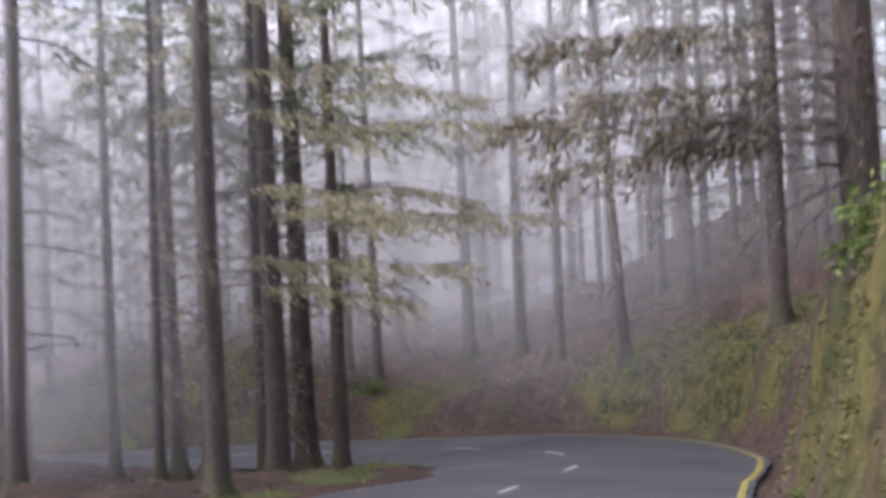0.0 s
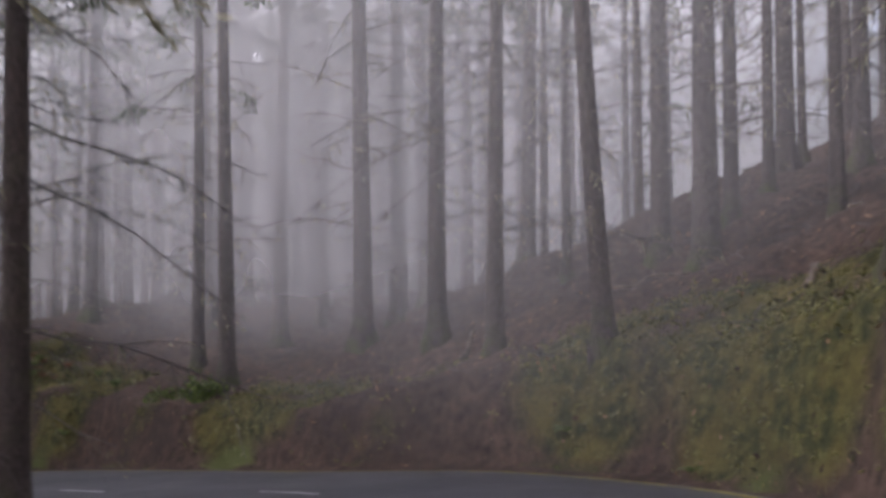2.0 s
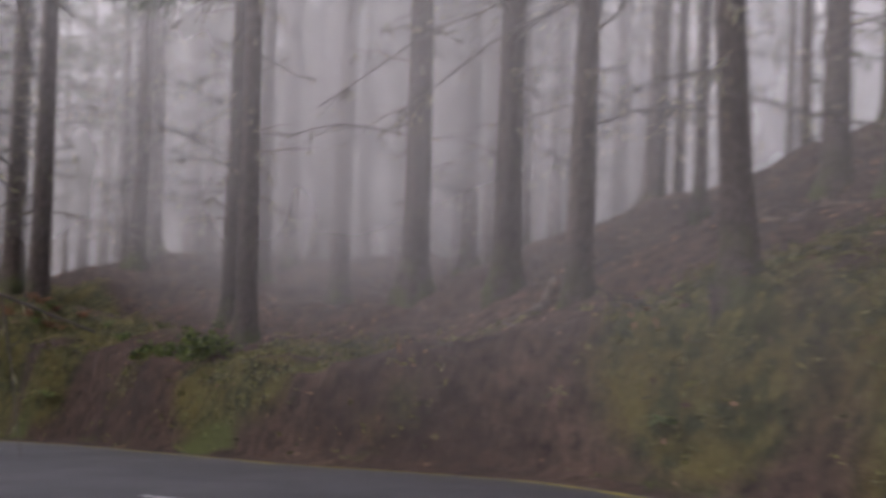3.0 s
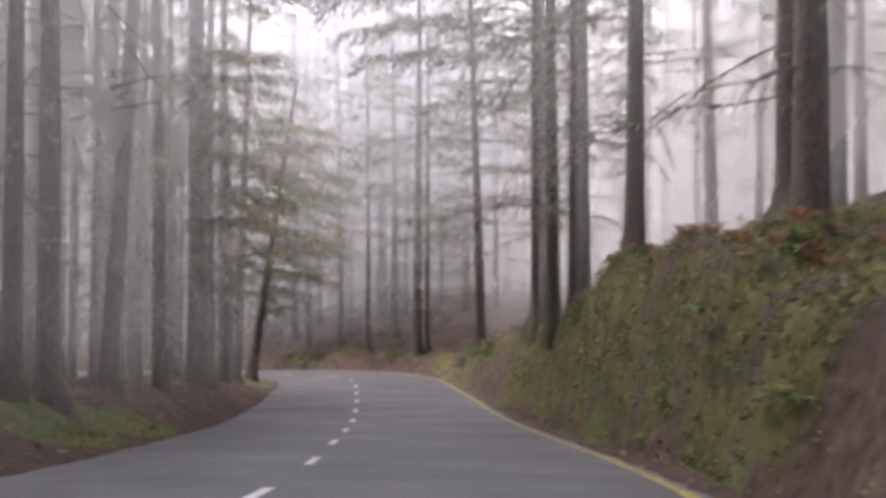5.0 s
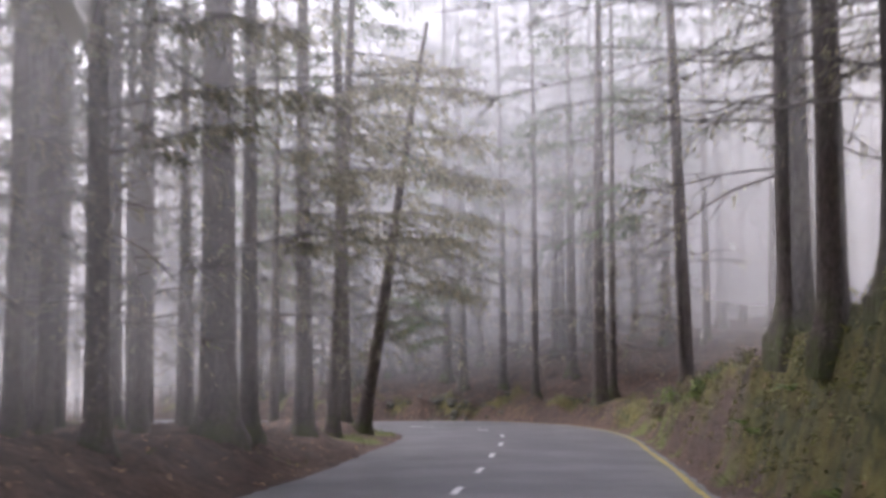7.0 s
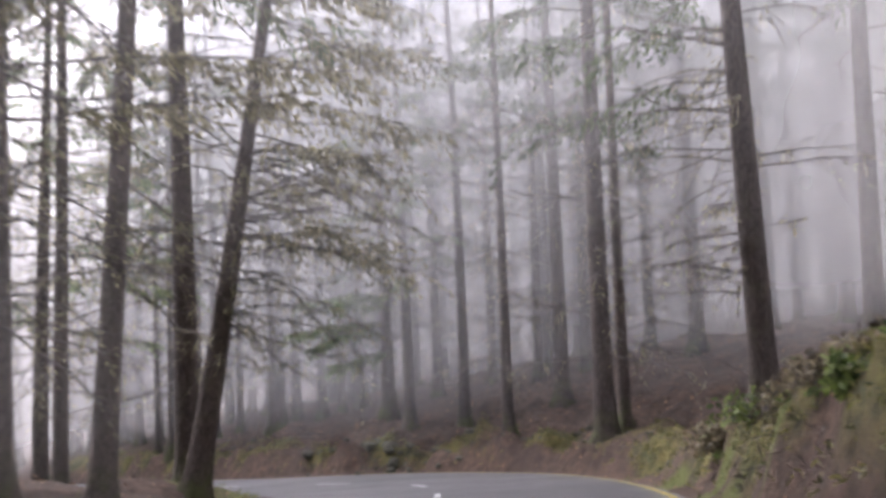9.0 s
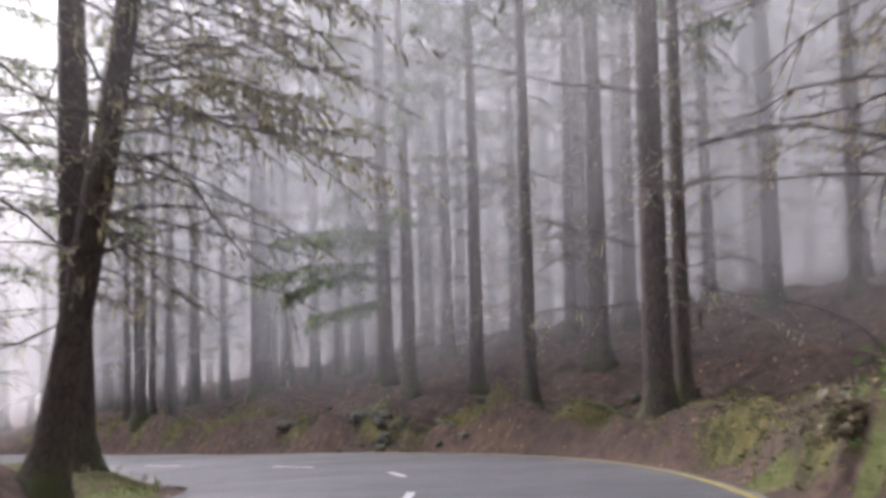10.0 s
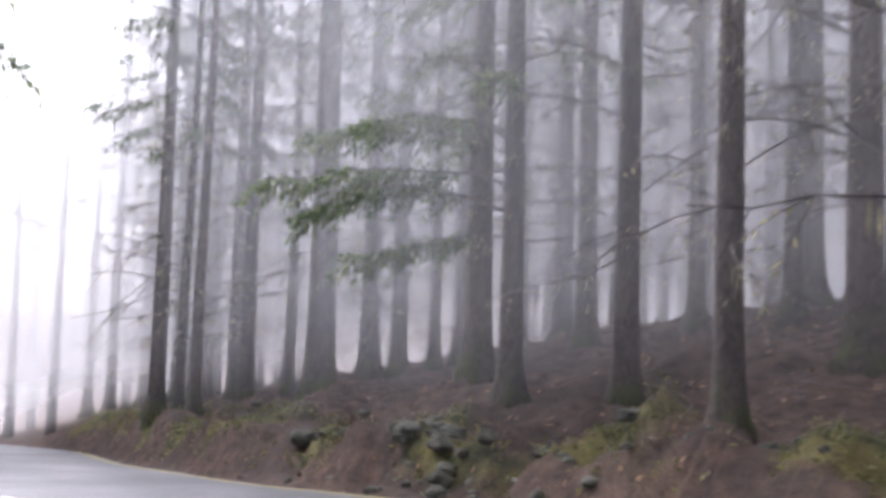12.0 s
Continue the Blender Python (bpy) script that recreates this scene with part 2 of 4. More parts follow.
def leafy(name, lo, hi, glow=0.35):
    """Thin leaves that let light through; each piece has its own shade."""
    m, n, l, b = nodes_of(name)
    g = n.new("ShaderNodeNewGeometry")
    r = ramp_node(n, l, g.outputs["Random Per Island"], ((0.1, lo), (0.9, hi)))
    tr = n.new("ShaderNodeBsdfTranslucent")
    mx = n.new("ShaderNodeMixShader")
    mx.inputs[0].default_value = glow
    l.new(r.outputs["Color"], b.inputs["Base Color"])
    l.new(r.outputs["Color"], tr.inputs["Color"])
    b.inputs["Roughness"].default_value = 0.6
    l.new(b.outputs[0], mx.inputs[1])
    l.new(tr.outputs[0], mx.inputs[2])
    l.new(mx.outputs[0], n["Material Output"].inputs["Surface"])
    return m


def haze(name, thick, high=1.0, foot=0.0):
    """Thin sheet standing in for fog haze: mostly clear, what it catches it scatters both ways."""
    m, n, l, b = nodes_of(name)
    n.remove(b)
    uv = n.new("ShaderNodeUVMap")
    uv.uv_map = "height"
    sep = n.new("ShaderNodeSeparateXYZ")
    l.new(uv.outputs[0], sep.inputs[0])
    low = ramp_node(n, l, sep.outputs["Y"], ((foot, (0, 0, 0)), (0.075 + foot, (1, 1, 1)), (0.4, (high, high, high))))
    ends = ramp_node(n, l, sep.outputs["X"], ((0.0, (0, 0, 0)), (1.0, (1, 1, 1))))
    tc = n.new("ShaderNodeTexCoord")
    wisp = noise_node(n, l, tc.outputs["Object"], 0.09, 3)
    w = ramp_node(n, l, wisp.outputs["Fac"], ((0.3, (0.75, 0.75, 0.75)), (0.7, (1.2, 1.2, 1.2))))
    f = mix_node(n, l, 1.0, low.outputs["Color"], w.outputs["Color"], "MULTIPLY")
    f = mix_node(n, l, 1.0, f, ends.outputs["Color"], "MULTIPLY")
    k = n.new("ShaderNodeMath")
    k.operation, k.use_clamp = "MULTIPLY", True
    l.new(f, k.inputs[0])
    k.inputs[1].default_value = thick
    d, t, cl = n.new("ShaderNodeBsdfDiffuse"), n.new("ShaderNodeBsdfTranslucent"), n.new("ShaderNodeBsdfTransparent")
    for s in (d, t):
        s.inputs["Color"].default_value = (0.95, 0.94, 0.93, 1)
    both, mx = n.new("ShaderNodeMixShader"), n.new("ShaderNodeMixShader")
    l.new(d.outputs[0], both.inputs[1])
    l.new(t.outputs[0], both.inputs[2])
    l.new(k.outputs[0], mx.inputs[0])
    l.new(cl.outputs[0], mx.inputs[1])
    l.new(both.outputs[0], mx.inputs[2])
    l.new(mx.outputs[0], n["Material Output"].inputs["Surface"])
    return m


ASPHALT, FLOOR, BARK = asphalt(), forest_floor(), bark()
TWIG = plain("dead_twig_wood", (0.08, 0.068, 0.062), (0.19, 0.165, 0.145), 0.9, 3.0, 80)
NEEDLES = leafy("green_needles", (0.045, 0.07, 0.032), (0.14, 0.17, 0.085))
# lichen and dry needles; raised pale to put sunlight into the bough colour
LICHEN_SUNLIT = leafy("pale_lichen_and_sunlit_dry_needles", (0.17, 0.155, 0.08), (0.46, 0.42, 0.24))
DRY = leafy("dry_olive_needles", (0.11, 0.10, 0.06), (0.36, 0.33, 0.19))
BROWNED = leafy("browned_dry_needles", (0.06, 0.048, 0.03), (0.24, 0.20, 0.12))
FRESH = leafy("fresh_green_needles", (0.08, 0.115, 0.05), (0.22, 0.27, 0.12))
FERN = leafy("fern_and_bramble_leaves", (0.05, 0.08, 0.02), (0.20, 0.25, 0.06))
MOSSTUFT = leafy("moss_tufts", (0.05, 0.054, 0.019), (0.235, 0.215, 0.07), 0.3)
BRACKEN = leafy("rusty_dead_bracken", (0.13, 0.06, 0.03), (0.30, 0.14, 0.065))
GRASS = leafy("verge_grass", (0.06, 0.085, 0.022), (0.21, 0.22, 0.07))
LITTER = plain("fallen_leaves_and_bark", (0.05, 0.030, 0.022), (0.30, 0.18, 0.10), 0.8, island=True)
YELLOW = plain("worn_yellow_paint", (0.13, 0.115, 0.05), (0.44, 0.36, 0.07), 0.7, 5.0, 70)
WHITE = plain("worn_white_paint", (0.30, 0.30, 0.30), (0.75, 0.75, 0.74), 0.6, 9.0, 70)
STONE = plain("mossy_stone", (0.045, 0.047, 0.032), (0.16, 0.15, 0.115), 0.9, 5.0, 40)
DEADWOOD = plain("rotting_wood", (0.06, 0.045, 0.035), (0.24, 0.19, 0.14), 0.9, 4.0, 50)


# ---- large structure ----
def mesh_object(name, verts, faces, mat, smooth=True):
    me = bpy.data.meshes.new(name)
    me.from_pydata(verts, [], faces)
    me.materials.append(mat)
    if smooth:
        me.shade_smooth()
    me.update()
    return new(name, me)


def axis(lo, hi, fine, far):
    a = list(np.arange(lo, hi, fine))
    for sign in (1, -1):
        g = fine
        while abs(a[-1 if sign > 0 else 0]) < far:
            g *= 1.22
            if sign > 0:
                a.append(a[-1] + g)
            else:
                a.insert(0, a[0] - g)
    return np.array(a)


gx, gy = axis(-36, 24, 0.28, 700), axis(-32, 92, 0.28, 700)
GX, GY = [g.ravel() for g in np.meshgrid(gx, gy)]
GZ = ground(GX, GY)
nx, ny = len(gx), len(gy)
idx = np.arange(nx * ny).reshape(ny, nx)
faces = np.stack([idx[:-1, :-1], idx[:-1, 1:], idx[1:, 1:], idx[1:, :-1]], -1).reshape(-1, 4)
floor = mesh_object("ground", np.stack([GX, GY, GZ], 1).tolist(), faces.tolist(), FLOOR)
tagged(floor, "brown needle-covered forest floor rising to a mossy roadside bank", "ground", kind="structure")


def moss_weight(x, y, d, yy):
    """How mossy the floor is: on the bank face, in patches, less where earth has slipped."""
    r = d - HALF
    hb = np.interp(yy, BANK_Y, BANK_H)
    on = step(0.3, 0.9, r) * (1 - step(1.2 + 0.9 * hb, 2.2 + 1.3 * hb, r))
    slip = (step(1.5, 3, yy) * (1 - step(6, 7.5, yy)) + step(10, 12, yy) * (1 - step(15.5, 18, yy))) * 0.7 + step(46, 52, yy) * 0.35 + step(61, 67, yy) * 0.05
    return on * (0.75 + 0.45 * waves(x, y, 2.6, 21) - slip)


def grass_weight(x, y, d, yy):
    l = -d - HALF
    strip = step(0.0, 0.35, l) * (1 - step(1.0, 2.4, l)) * (0.1 + 0.55 * waves(x, y, 5.5, 31))
    toe = step(0.05, 0.3, d - HALF) * (1 - step(0.5, 0.9, d - HALF)) * (1 - step(62, 66, yy)) * (0.1 + 0.5 * waves(x, y, 3.0, 33))
    toe = np.maximum(toe, step(0.0, 0.2, d - HALF) * (1 - step(0.7, 1.4, d - HALF)) * step(48, 53, yy) * (1 - step(62, 66, yy)) * (0.25 + 0.55 * waves(x, y, 2.0, 35)))
    inner = step(60, 64, yy) * step(0.0, 0.5, l) * (1 - step(4, 6, l))
    clump = sum(np.exp(-((x - a) ** 2 + (y - b) ** 2) / q ** 2) for a, b, q in ((-16.2, 54.9, 1.2), (-10.4, 24.8, 1.7), (-10.6, 28.6, 1.3), (-17.3, 60.6, 1.2), (-9.8, -4.8, 1.2), (-7.0, -1.2, 1.1), (-8.8, -3.0, 0.8))) * step(0.1, 0.4, l) * 1.15
    return np.maximum(np.maximum(strip, toe), np.maximum(0.5 * inner, clump))


D, _, YY = road_frame(GX, GY)
for key, w in (("moss", moss_weight(GX, GY, D, YY)), ("grass", grass_weight(GX, GY, D, YY))):
    at = floor.data.attributes.new(key, "FLOAT", "POINT")
    at.data.foreach_set("value", np.clip(w, 0, 1).astype(np.float32))

NORMAL = np.stack([TANGENT[:, 1], -TANGENT[:, 0]], 1)


def on_road(u, a, lift=0.0):
    k = np.arange(len(LINE))
    c = [np.interp(u, k, LINE[:, j]) for j in range(3)]
    n = [np.interp(u, k, NORMAL[:, j]) for j in range(2)]
    return (c[0] + n[0] * a, c[1] + n[1] * a, c[2] + 0.04 * (1 - (a / HALF) ** 2) + lift)


across = np.linspace(-HALF, HALF, 13)
edge = np.random.RandomState(2).uniform(-0.05, 0.05, (len(LINE), 2))
rv = []
for i in range(len(LINE)):
    for j, a in enumerate(across):
        rv.append(on_road(i, a + (edge[i, 0] if j == 0 else edge[i, 1] if j == len(across) - 1 else 0)))
w = len(across)
rf = [(i * w + j, i * w + j + 1, (i + 1) * w + j + 1, (i + 1) * w + j) for i in range(len(LINE) - 1) for j in range(w - 1)]
road = tagged(mesh_object("road", rv, rf, ASPHALT), "damp grey asphalt road winding through the forest", "road", kind="structure")


def stripe(name, u0, u1, a, width, mat, steps, wobble=0.0, seed=0):
    """A painted line on the road, a metres right of its centre, with slightly uneven edges."""
    rng = np.random.RandomState(seed)
    v = []
    for u in np.linspace(u0, u1, steps + 1):
        for s in (-0.5, 0.5):
            v.append(on_road(u, a + s * width + rng.uniform(-wobble, wobble), 0.006))
    return mesh_object(name, v, [(2 * i, 2 * i + 1, 2 * i + 3, 2 * i + 2) for i in range(steps)], mat)


tagged(stripe("yellow_edge_line", 10, len(LINE) - 10, 3.57, 0.13, YELLOW, 2 * len(LINE), 0.015), "faded yellow line along the road edge", "road marking", kind="structure")
for i, u in enumerate(np.arange(31, len(LINE) - 60, 10.0)):
    tagged(stripe("centre_dash", u, u + 3.0, -0.45, 0.12, WHITE, 4, 0.012, i), "worn white centre line dash on asphalt", "road marking", "centre line dashes", kind="structure")


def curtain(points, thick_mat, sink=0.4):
    """A standing sheet that puts in fog haze over the given plan points, from the ground to above the crowns."""
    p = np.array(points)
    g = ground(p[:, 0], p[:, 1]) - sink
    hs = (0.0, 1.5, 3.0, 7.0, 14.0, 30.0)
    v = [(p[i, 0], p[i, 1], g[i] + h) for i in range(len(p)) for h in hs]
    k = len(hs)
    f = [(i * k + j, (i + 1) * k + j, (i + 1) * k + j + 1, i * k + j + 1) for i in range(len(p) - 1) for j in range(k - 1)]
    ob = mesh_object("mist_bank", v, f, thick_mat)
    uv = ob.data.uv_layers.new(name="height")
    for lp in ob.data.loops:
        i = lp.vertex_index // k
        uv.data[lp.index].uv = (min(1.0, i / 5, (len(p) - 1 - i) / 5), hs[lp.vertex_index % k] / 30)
    return tagged(ob, "thin pale sheet standing in for fog haze between the trees", "fog", kind="stuff")


def along(d, lo=0, hi=None):
    """Runs of plan points at distance d from the road, where nothing of the road is nearer."""
    i = np.arange(lo, hi or len(LINE), 4)
    p = LINE[i, :2] + NORMAL[i] * d
    ok = np.abs(road_frame(p[:, 0], p[:, 1])[0]) > abs(d) - 0.4
    runs, run = [], []
    for q, o in zip(p, ok):
        if o:
            run.append(q)
        elif run:
            runs.append(run)
            run = []
    runs.append(run)
    return [r for r in runs if len(r) > 3]


def at_y(y):
    return int(np.argmin(np.abs(LINE[:, 1] - y)))


# haze built up from sheets, mostly thicker with distance from the road
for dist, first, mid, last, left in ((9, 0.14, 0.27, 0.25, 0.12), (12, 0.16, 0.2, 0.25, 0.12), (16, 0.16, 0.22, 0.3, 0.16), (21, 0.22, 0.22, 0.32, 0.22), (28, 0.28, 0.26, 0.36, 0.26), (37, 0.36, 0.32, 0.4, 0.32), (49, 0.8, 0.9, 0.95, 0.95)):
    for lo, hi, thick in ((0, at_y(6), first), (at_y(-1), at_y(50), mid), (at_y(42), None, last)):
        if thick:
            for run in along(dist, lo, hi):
                curtain(run, haze("haze", thick), 4.0 if dist > 20 else 0.4)
    for lo, hi in ((0, at_y(-17)), (at_y(4), at_y(58))):    # none inside the bends
        for run in along(-dist, lo, hi):
            curtain(run, haze("haze", left))
for d, thick in ((4.6, 0.24), (6.6, 0.24)):     # haze sheets over the left verge of the straight
    for run in along(-d, at_y(14), at_y(57)):
        curtain(run, haze("haze", thick))
for run in along(5.0, at_y(24), at_y(58)):     # and over its bank
    curtain(run, haze("haze", 0.15))
for x, y, thick in ((-12.5, -8.0, 0.16), (-11.2, -5.2, 0.18), (-9.6, -2.2, 0.2), (-8.2, 1.2, 0.22), (-7.6, 5.0, 0.26), (-8.0, 9.5, 0.3)):     # haze sheets added inside the first bend
    curtain([(x - 0.79 * k, y + 0.61 * k) for k in np.arange(0, 26, 1.6)], haze("haze", thick, 1.3))
for run in along(3.95, at_y(-4), at_y(11)):     # haze sheet added along the foot of the bank in the first bend
    curtain(run, haze("haze", 0.3))
for d, thick in ((6.0, 0.1), (8.0, 0.1)):     # thin veils on the slope over it
    for run in along(d, at_y(-4), at_y(24)):
        curtain(run, haze("haze", thick))
BEND = int(np.argmin(np.hypot(LINE[:, 0] + 17, LINE[:, 1] - 71)))
for d, thick in ((4.6, 0.2), (6.4, 0.16), (8.0, 0.18)):
    for run in along(d, BEND - 12):
        curtain(run, haze("haze", thick, 1.4, 0.015))
# haze sheets across the road past the last bend
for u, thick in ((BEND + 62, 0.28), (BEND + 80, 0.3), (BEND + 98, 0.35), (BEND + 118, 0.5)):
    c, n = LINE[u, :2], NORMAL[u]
    curtain([c + n * a for a in np.arange(-46, 47, 4)], haze("haze", thick, 1.2, 0.02))


def mist_layer(height, thick):
    """A flat sheet that puts in bright fog haze over the road between the crowns."""
    us = np.arange(at_y(-6), BEND + 50, 4)
    cols = (-5.5, -4.0, -2.0, 0.0, 2.0, 4.0, 5.5)
    v, f, fade = [], [], []
    for i, u in enumerate(us):
        for a in cols:
            x, y, z = on_road(u, a, height + 0.5 * math.sin(u * 0.07 + height + a * 0.2))
            v.append((x, y, z))
            fade.append(max(0.0, min(1.0, (5.5 - abs(a)) / 2.5, i / 10, (len(us) - 1 - i) / 26)))
    k = len(cols)
    f = [(i * k + j, i * k + j + 1, (i + 1) * k + j + 1, (i + 1) * k + j) for i in range(len(us) - 1) for j in range(k - 1)]
    ob = mesh_object("mist_layer", v, f, haze("haze", thick))
    uv = ob.data.uv_layers.new(name="height")
    for lp in ob.data.loops:
        uv.data[lp.index].uv = (fade[lp.vertex_index], 0.3)
    return tagged(ob, "thin pale sheet standing in for fog haze above the road", "fog", kind="stuff")


for height, thick in ((4.6, 0.03), (5.6, 0.04), (6.8, 0.05), (8.2, 0.055), (10.0, 0.06), (12.0, 0.07)):
    mist_layer(height, thick)


# ---- trees ----
def tube(v, f, pts, radii, n, cap=True):
    """A bent round bar through pts; v and f are added to."""
    start = len(v)
    pts = [Vector(p) for p in pts]
    for i, p in enumerate(pts):
        t = (pts[min(i + 1, len(pts) - 1)] - pts[max(i - 1, 0)]).normalized()
        a = t.orthogonal().normalized()
        b = t.cross(a)
        for k in range(n):
            w = 6.2832 * k / n
            v.append(p + (a * math.cos(w) + b * math.sin(w)) * radii[i])
    for i in range(len(pts) - 1):
        for k in range(n):
            s = start + i * n
            f.append((s + k, s + (k + 1) % n, s + n + (k + 1) % n, s + n + k))
    if cap:
        f.append(tuple(start + (len(pts) - 1) * n + k for k in range(n)))


def blade(v, f, p, way, side, length, width):
    """One thin pointed leaf."""
    p, way, side = Vector(p), Vector(way), Vector(side)
    s = len(v)
    v += [p, p + way * length * 0.5 + side * width, p + way * length, p + way * length * 0.5 - side * width]
    f.append((s, s + 1, s + 2, s + 3))


def any_way(rng):
    return Vector((rng.gauss(0, 1), rng.gauss(0, 1), rng.gauss(0, 1))).normalized()


def spray(v, f, rng, p, way, length, count, leaf, wide):
    """Needles on both sides of a hanging twig."""
    q = Vector(p)
    for k in range(count):
        q = Vector(p) + way * length * (k + rng.random()) / count + Vector((0, 0, -0.12 * length * (k / count) ** 2))
        side = way.cross(any_way(rng)).normalized()
        go = (way * 0.7 + side * rng.uniform(0.4, 1.0) + Vector((0, 0, -rng.uniform(0.1, 0.7)))).normalized()
        blade(v, f, q, go, go.cross(any_way(rng)).normalized(), leaf * rng.uniform(0.6, 1.3), wide)


def limb_points(rng, z, az, length, lift, sag):
    out, p, steps = [], Vector((0, 0, z)), 6
    side = rng.uniform(-0.5, 0.5)
    for i in range(steps + 1):
        out.append(p.copy())
        e = lift - sag * i / steps + (0.35 if i == steps - 1 else 0) * sag + rng.uniform(-0.16, 0.16)
        a = az + side * i / steps + rng.uniform(-0.2, 0.2)
        p = p + Vector((math.cos(a) * math.cos(e), math.sin(a) * math.cos(e), math.sin(e))) * length / steps
    return out


def pine_model(seed, height=21.0, dead=30, low=2.6, live_from=8.5, live=26, fullness=1.0, lean=0.0, wide_side=None, lichen=1.0, needles=None, split=True, boughs=(), leaf=0.2, reach=1.0, bare=()):
    """A tall forest conifer: trunk half a metre thick, dead side branches, a drooping crown."""
    rng = random.Random(seed)
    top = new("conifer")
    bend = [rng.uniform(-1, 1) for _ in range(4)]

    def core(z):
        u = z / height
        return Vector((0.22 * bend[0] * math.sin(3 * u + bend[1]) * u + lean * z, 0.22 * bend[2] * math.sin(3 * u + bend[3]) * u, z))

    def thick(z):
        return 0.25 * (1 - 0.78 * max(z, 0) / height) + 0.15 * math.exp(-(max(z, 0)) / 0.28)

    v, f = [], []
    zs = [z for z in (-0.5, 0.0, 0.12, 0.3, 0.6, 1.1, 2, 3.2, 4.6, 6.2, 8, 10, 12.5, 15, 18) if z < height - 0.8] + [height]
    n = 14
    ph = rng.uniform(0, 6.28)
    for z in zs:
        c = core(z)
        for k in range(n):
            a = 6.2832 * k / n
            r = thick(z) * (1 + 0.22 * math.exp(-max(z, 0) / 0.35) * math.sin(5 * a + ph) + rng.uniform(-0.035, 0.035))
            v.append(c + Vector((math.cos(a) * r, math.sin(a) * r, 0)))
    for i in range(len(zs) - 1):
        for k in range(n):
            f.append((i * n + k, i * n + (k + 1) % n, (i + 1) * n + (k + 1) % n, (i + 1) * n + k))
    made = [("trunk", v, f, BARK, "")]
    v, f, lv, lf = [], [], [], []
    for i in range(dead + len(bare)):
        if split:
            v, f = [], []
        z = low + (live_from + 2.0 - low) * (i + rng.random()) / dead
        az = rng.uniform(0, 6.2832)
        if wide_side is not None and rng.random() < 0.6:
            az = wide_side + rng.gauss(0, 0.7)
        length = (rng.uniform(0.3, 1.3) + (rng.uniform(0.4, 2.4) if rng.random() < 0.5 else 0)) * reach
        lift, sag = rng.uniform(-0.35, 0.4), rng.uniform(-0.15, 0.85)
        if i >= dead:
            z, az, length, lift, sag = bare[i - dead]
        pts = [core(z) - Vector((0, 0, z)) + p for p in limb_points(rng, z, az, length, lift, sag)]
        first = len(v)
        tube(v, f, pts, [0.016 * min(length, 2.4) / 2.2 * (1 - 0.8 * k / 6) + 0.005 for k in range(7)], 4, False)
        for _ in range(int(3 + length * 3.2)):
            k = rng.randint(1, 5)
            way = (pts[k + 1] - pts[k]).normalized()
            w2 = (way + any_way(rng) * 0.8 + Vector((0, 0, -0.25))).normalized()
            tl = rng.uniform(0.25, 0.85) * min(1.3, length / 1.5)
            q = [pts[k], pts[k] + w2 * tl * 0.5, pts[k] + w2 * tl + Vector((0, 0, -0.12 * tl))]
            f.append((first + 4 * k, first + 4 * k + 1, len(v)))    # the twig grows from the branch
            tube(v, f, q, [0.008, 0.005, 0.003], 3, False)
            if rng.random() < 0.6 * lichen:
                spray(lv, lf, rng, q[0], w2, tl, 5, 0.1, 0.012)
        if rng.random() < 0.5 * lichen:
            k = rng.randint(2, 5)
            for _ in range(6):
                q = pts[k] + any_way(rng) * 0.1
                blade(lv, lf, q, Vector((rng.uniform(-0.2, 0.2), rng.uniform(-0.2, 0.2), -1)).normalized(), any_way(rng), rng.uniform(0.08, 0.34), 0.012)
        if split:
            made.append(("branch", v, f, TWIG, ""))
    if not split:
        made.append(("dead_wood", v, f, TWIG, "bare dead side branches"))
    if lf:
        made.append(("lichen", lv, lf, LICHEN_SUNLIT, "pale lichen and dry needles on the twigs"))
    v, f, lv, lf, limbs = [], [], [], [], []
    for i in range(live):
        z = live_from + (height - 0.6 - live_from) * (i + rng.random()) / live
        az = 2.4 * i + rng.uniform(-0.5, 0.5)
        if wide_side is not None and z < live_from + 5 and rng.random() < 0.6:
            az = wide_side + rng.gauss(0, 0.6)
        length = (3.9 * (1 - (z - live_from) / (height + 1 - live_from)) + 0.5) * rng.uniform(0.7, 1.15)
        limbs.append((z, az, length, rng.uniform(0.0, 0.35), rng.uniform(0.35, 0.85)))
    for i, (z, az, length, lift, sag) in enumerate(limbs + list(boughs)):
        dense = fullness * (2.6 if i >= live else 1.0)
        pts = [core(z) - Vector((0, 0, z)) + p for p in limb_points(rng, z, az, length, lift, sag)]
        tube(v, f, pts, [0.019 * length / 3 * (1 - 0.82 * k / 6) + 0.004 for k in range(7)], 4, False)
        for k in range(int(9 * length / 2 * dense) + 3):
            u = rng.uniform(0.22, 1.0) * 6
            j = min(int(u), 5)
            p = pts[j].lerp(pts[j + 1], u - j)
            way = (pts[j + 1] - pts[j]).normalized()
            w2 = (way * 0.8 + way.cross(Vector((0, 0, 1))) * rng.choice((-1, 1)) * rng.uniform(0.3, 1.0) + Vector((0, 0, -rng.uniform(0.0, 0.7)))).normalized()
            spray(lv, lf, rng, p, w2, rng.uniform(0.45, 1.0), max(4, int(9 * fullness)), leaf, 0.016 * leaf / 0.2 + 0.006 / fullness)
    made.append(("crown_wood", v, f, TWIG, "thin living limbs"))
    made.append(("crown", lv, lf, needles or NEEDLES, "drooping needle sprays"))
    for name, vv, ff, mat, label in made:
        ob = mesh_object(name, [tuple(p) for p in vv], ff, mat, name in ("trunk", "branch", "dead_wood"))
        ob.parent = top
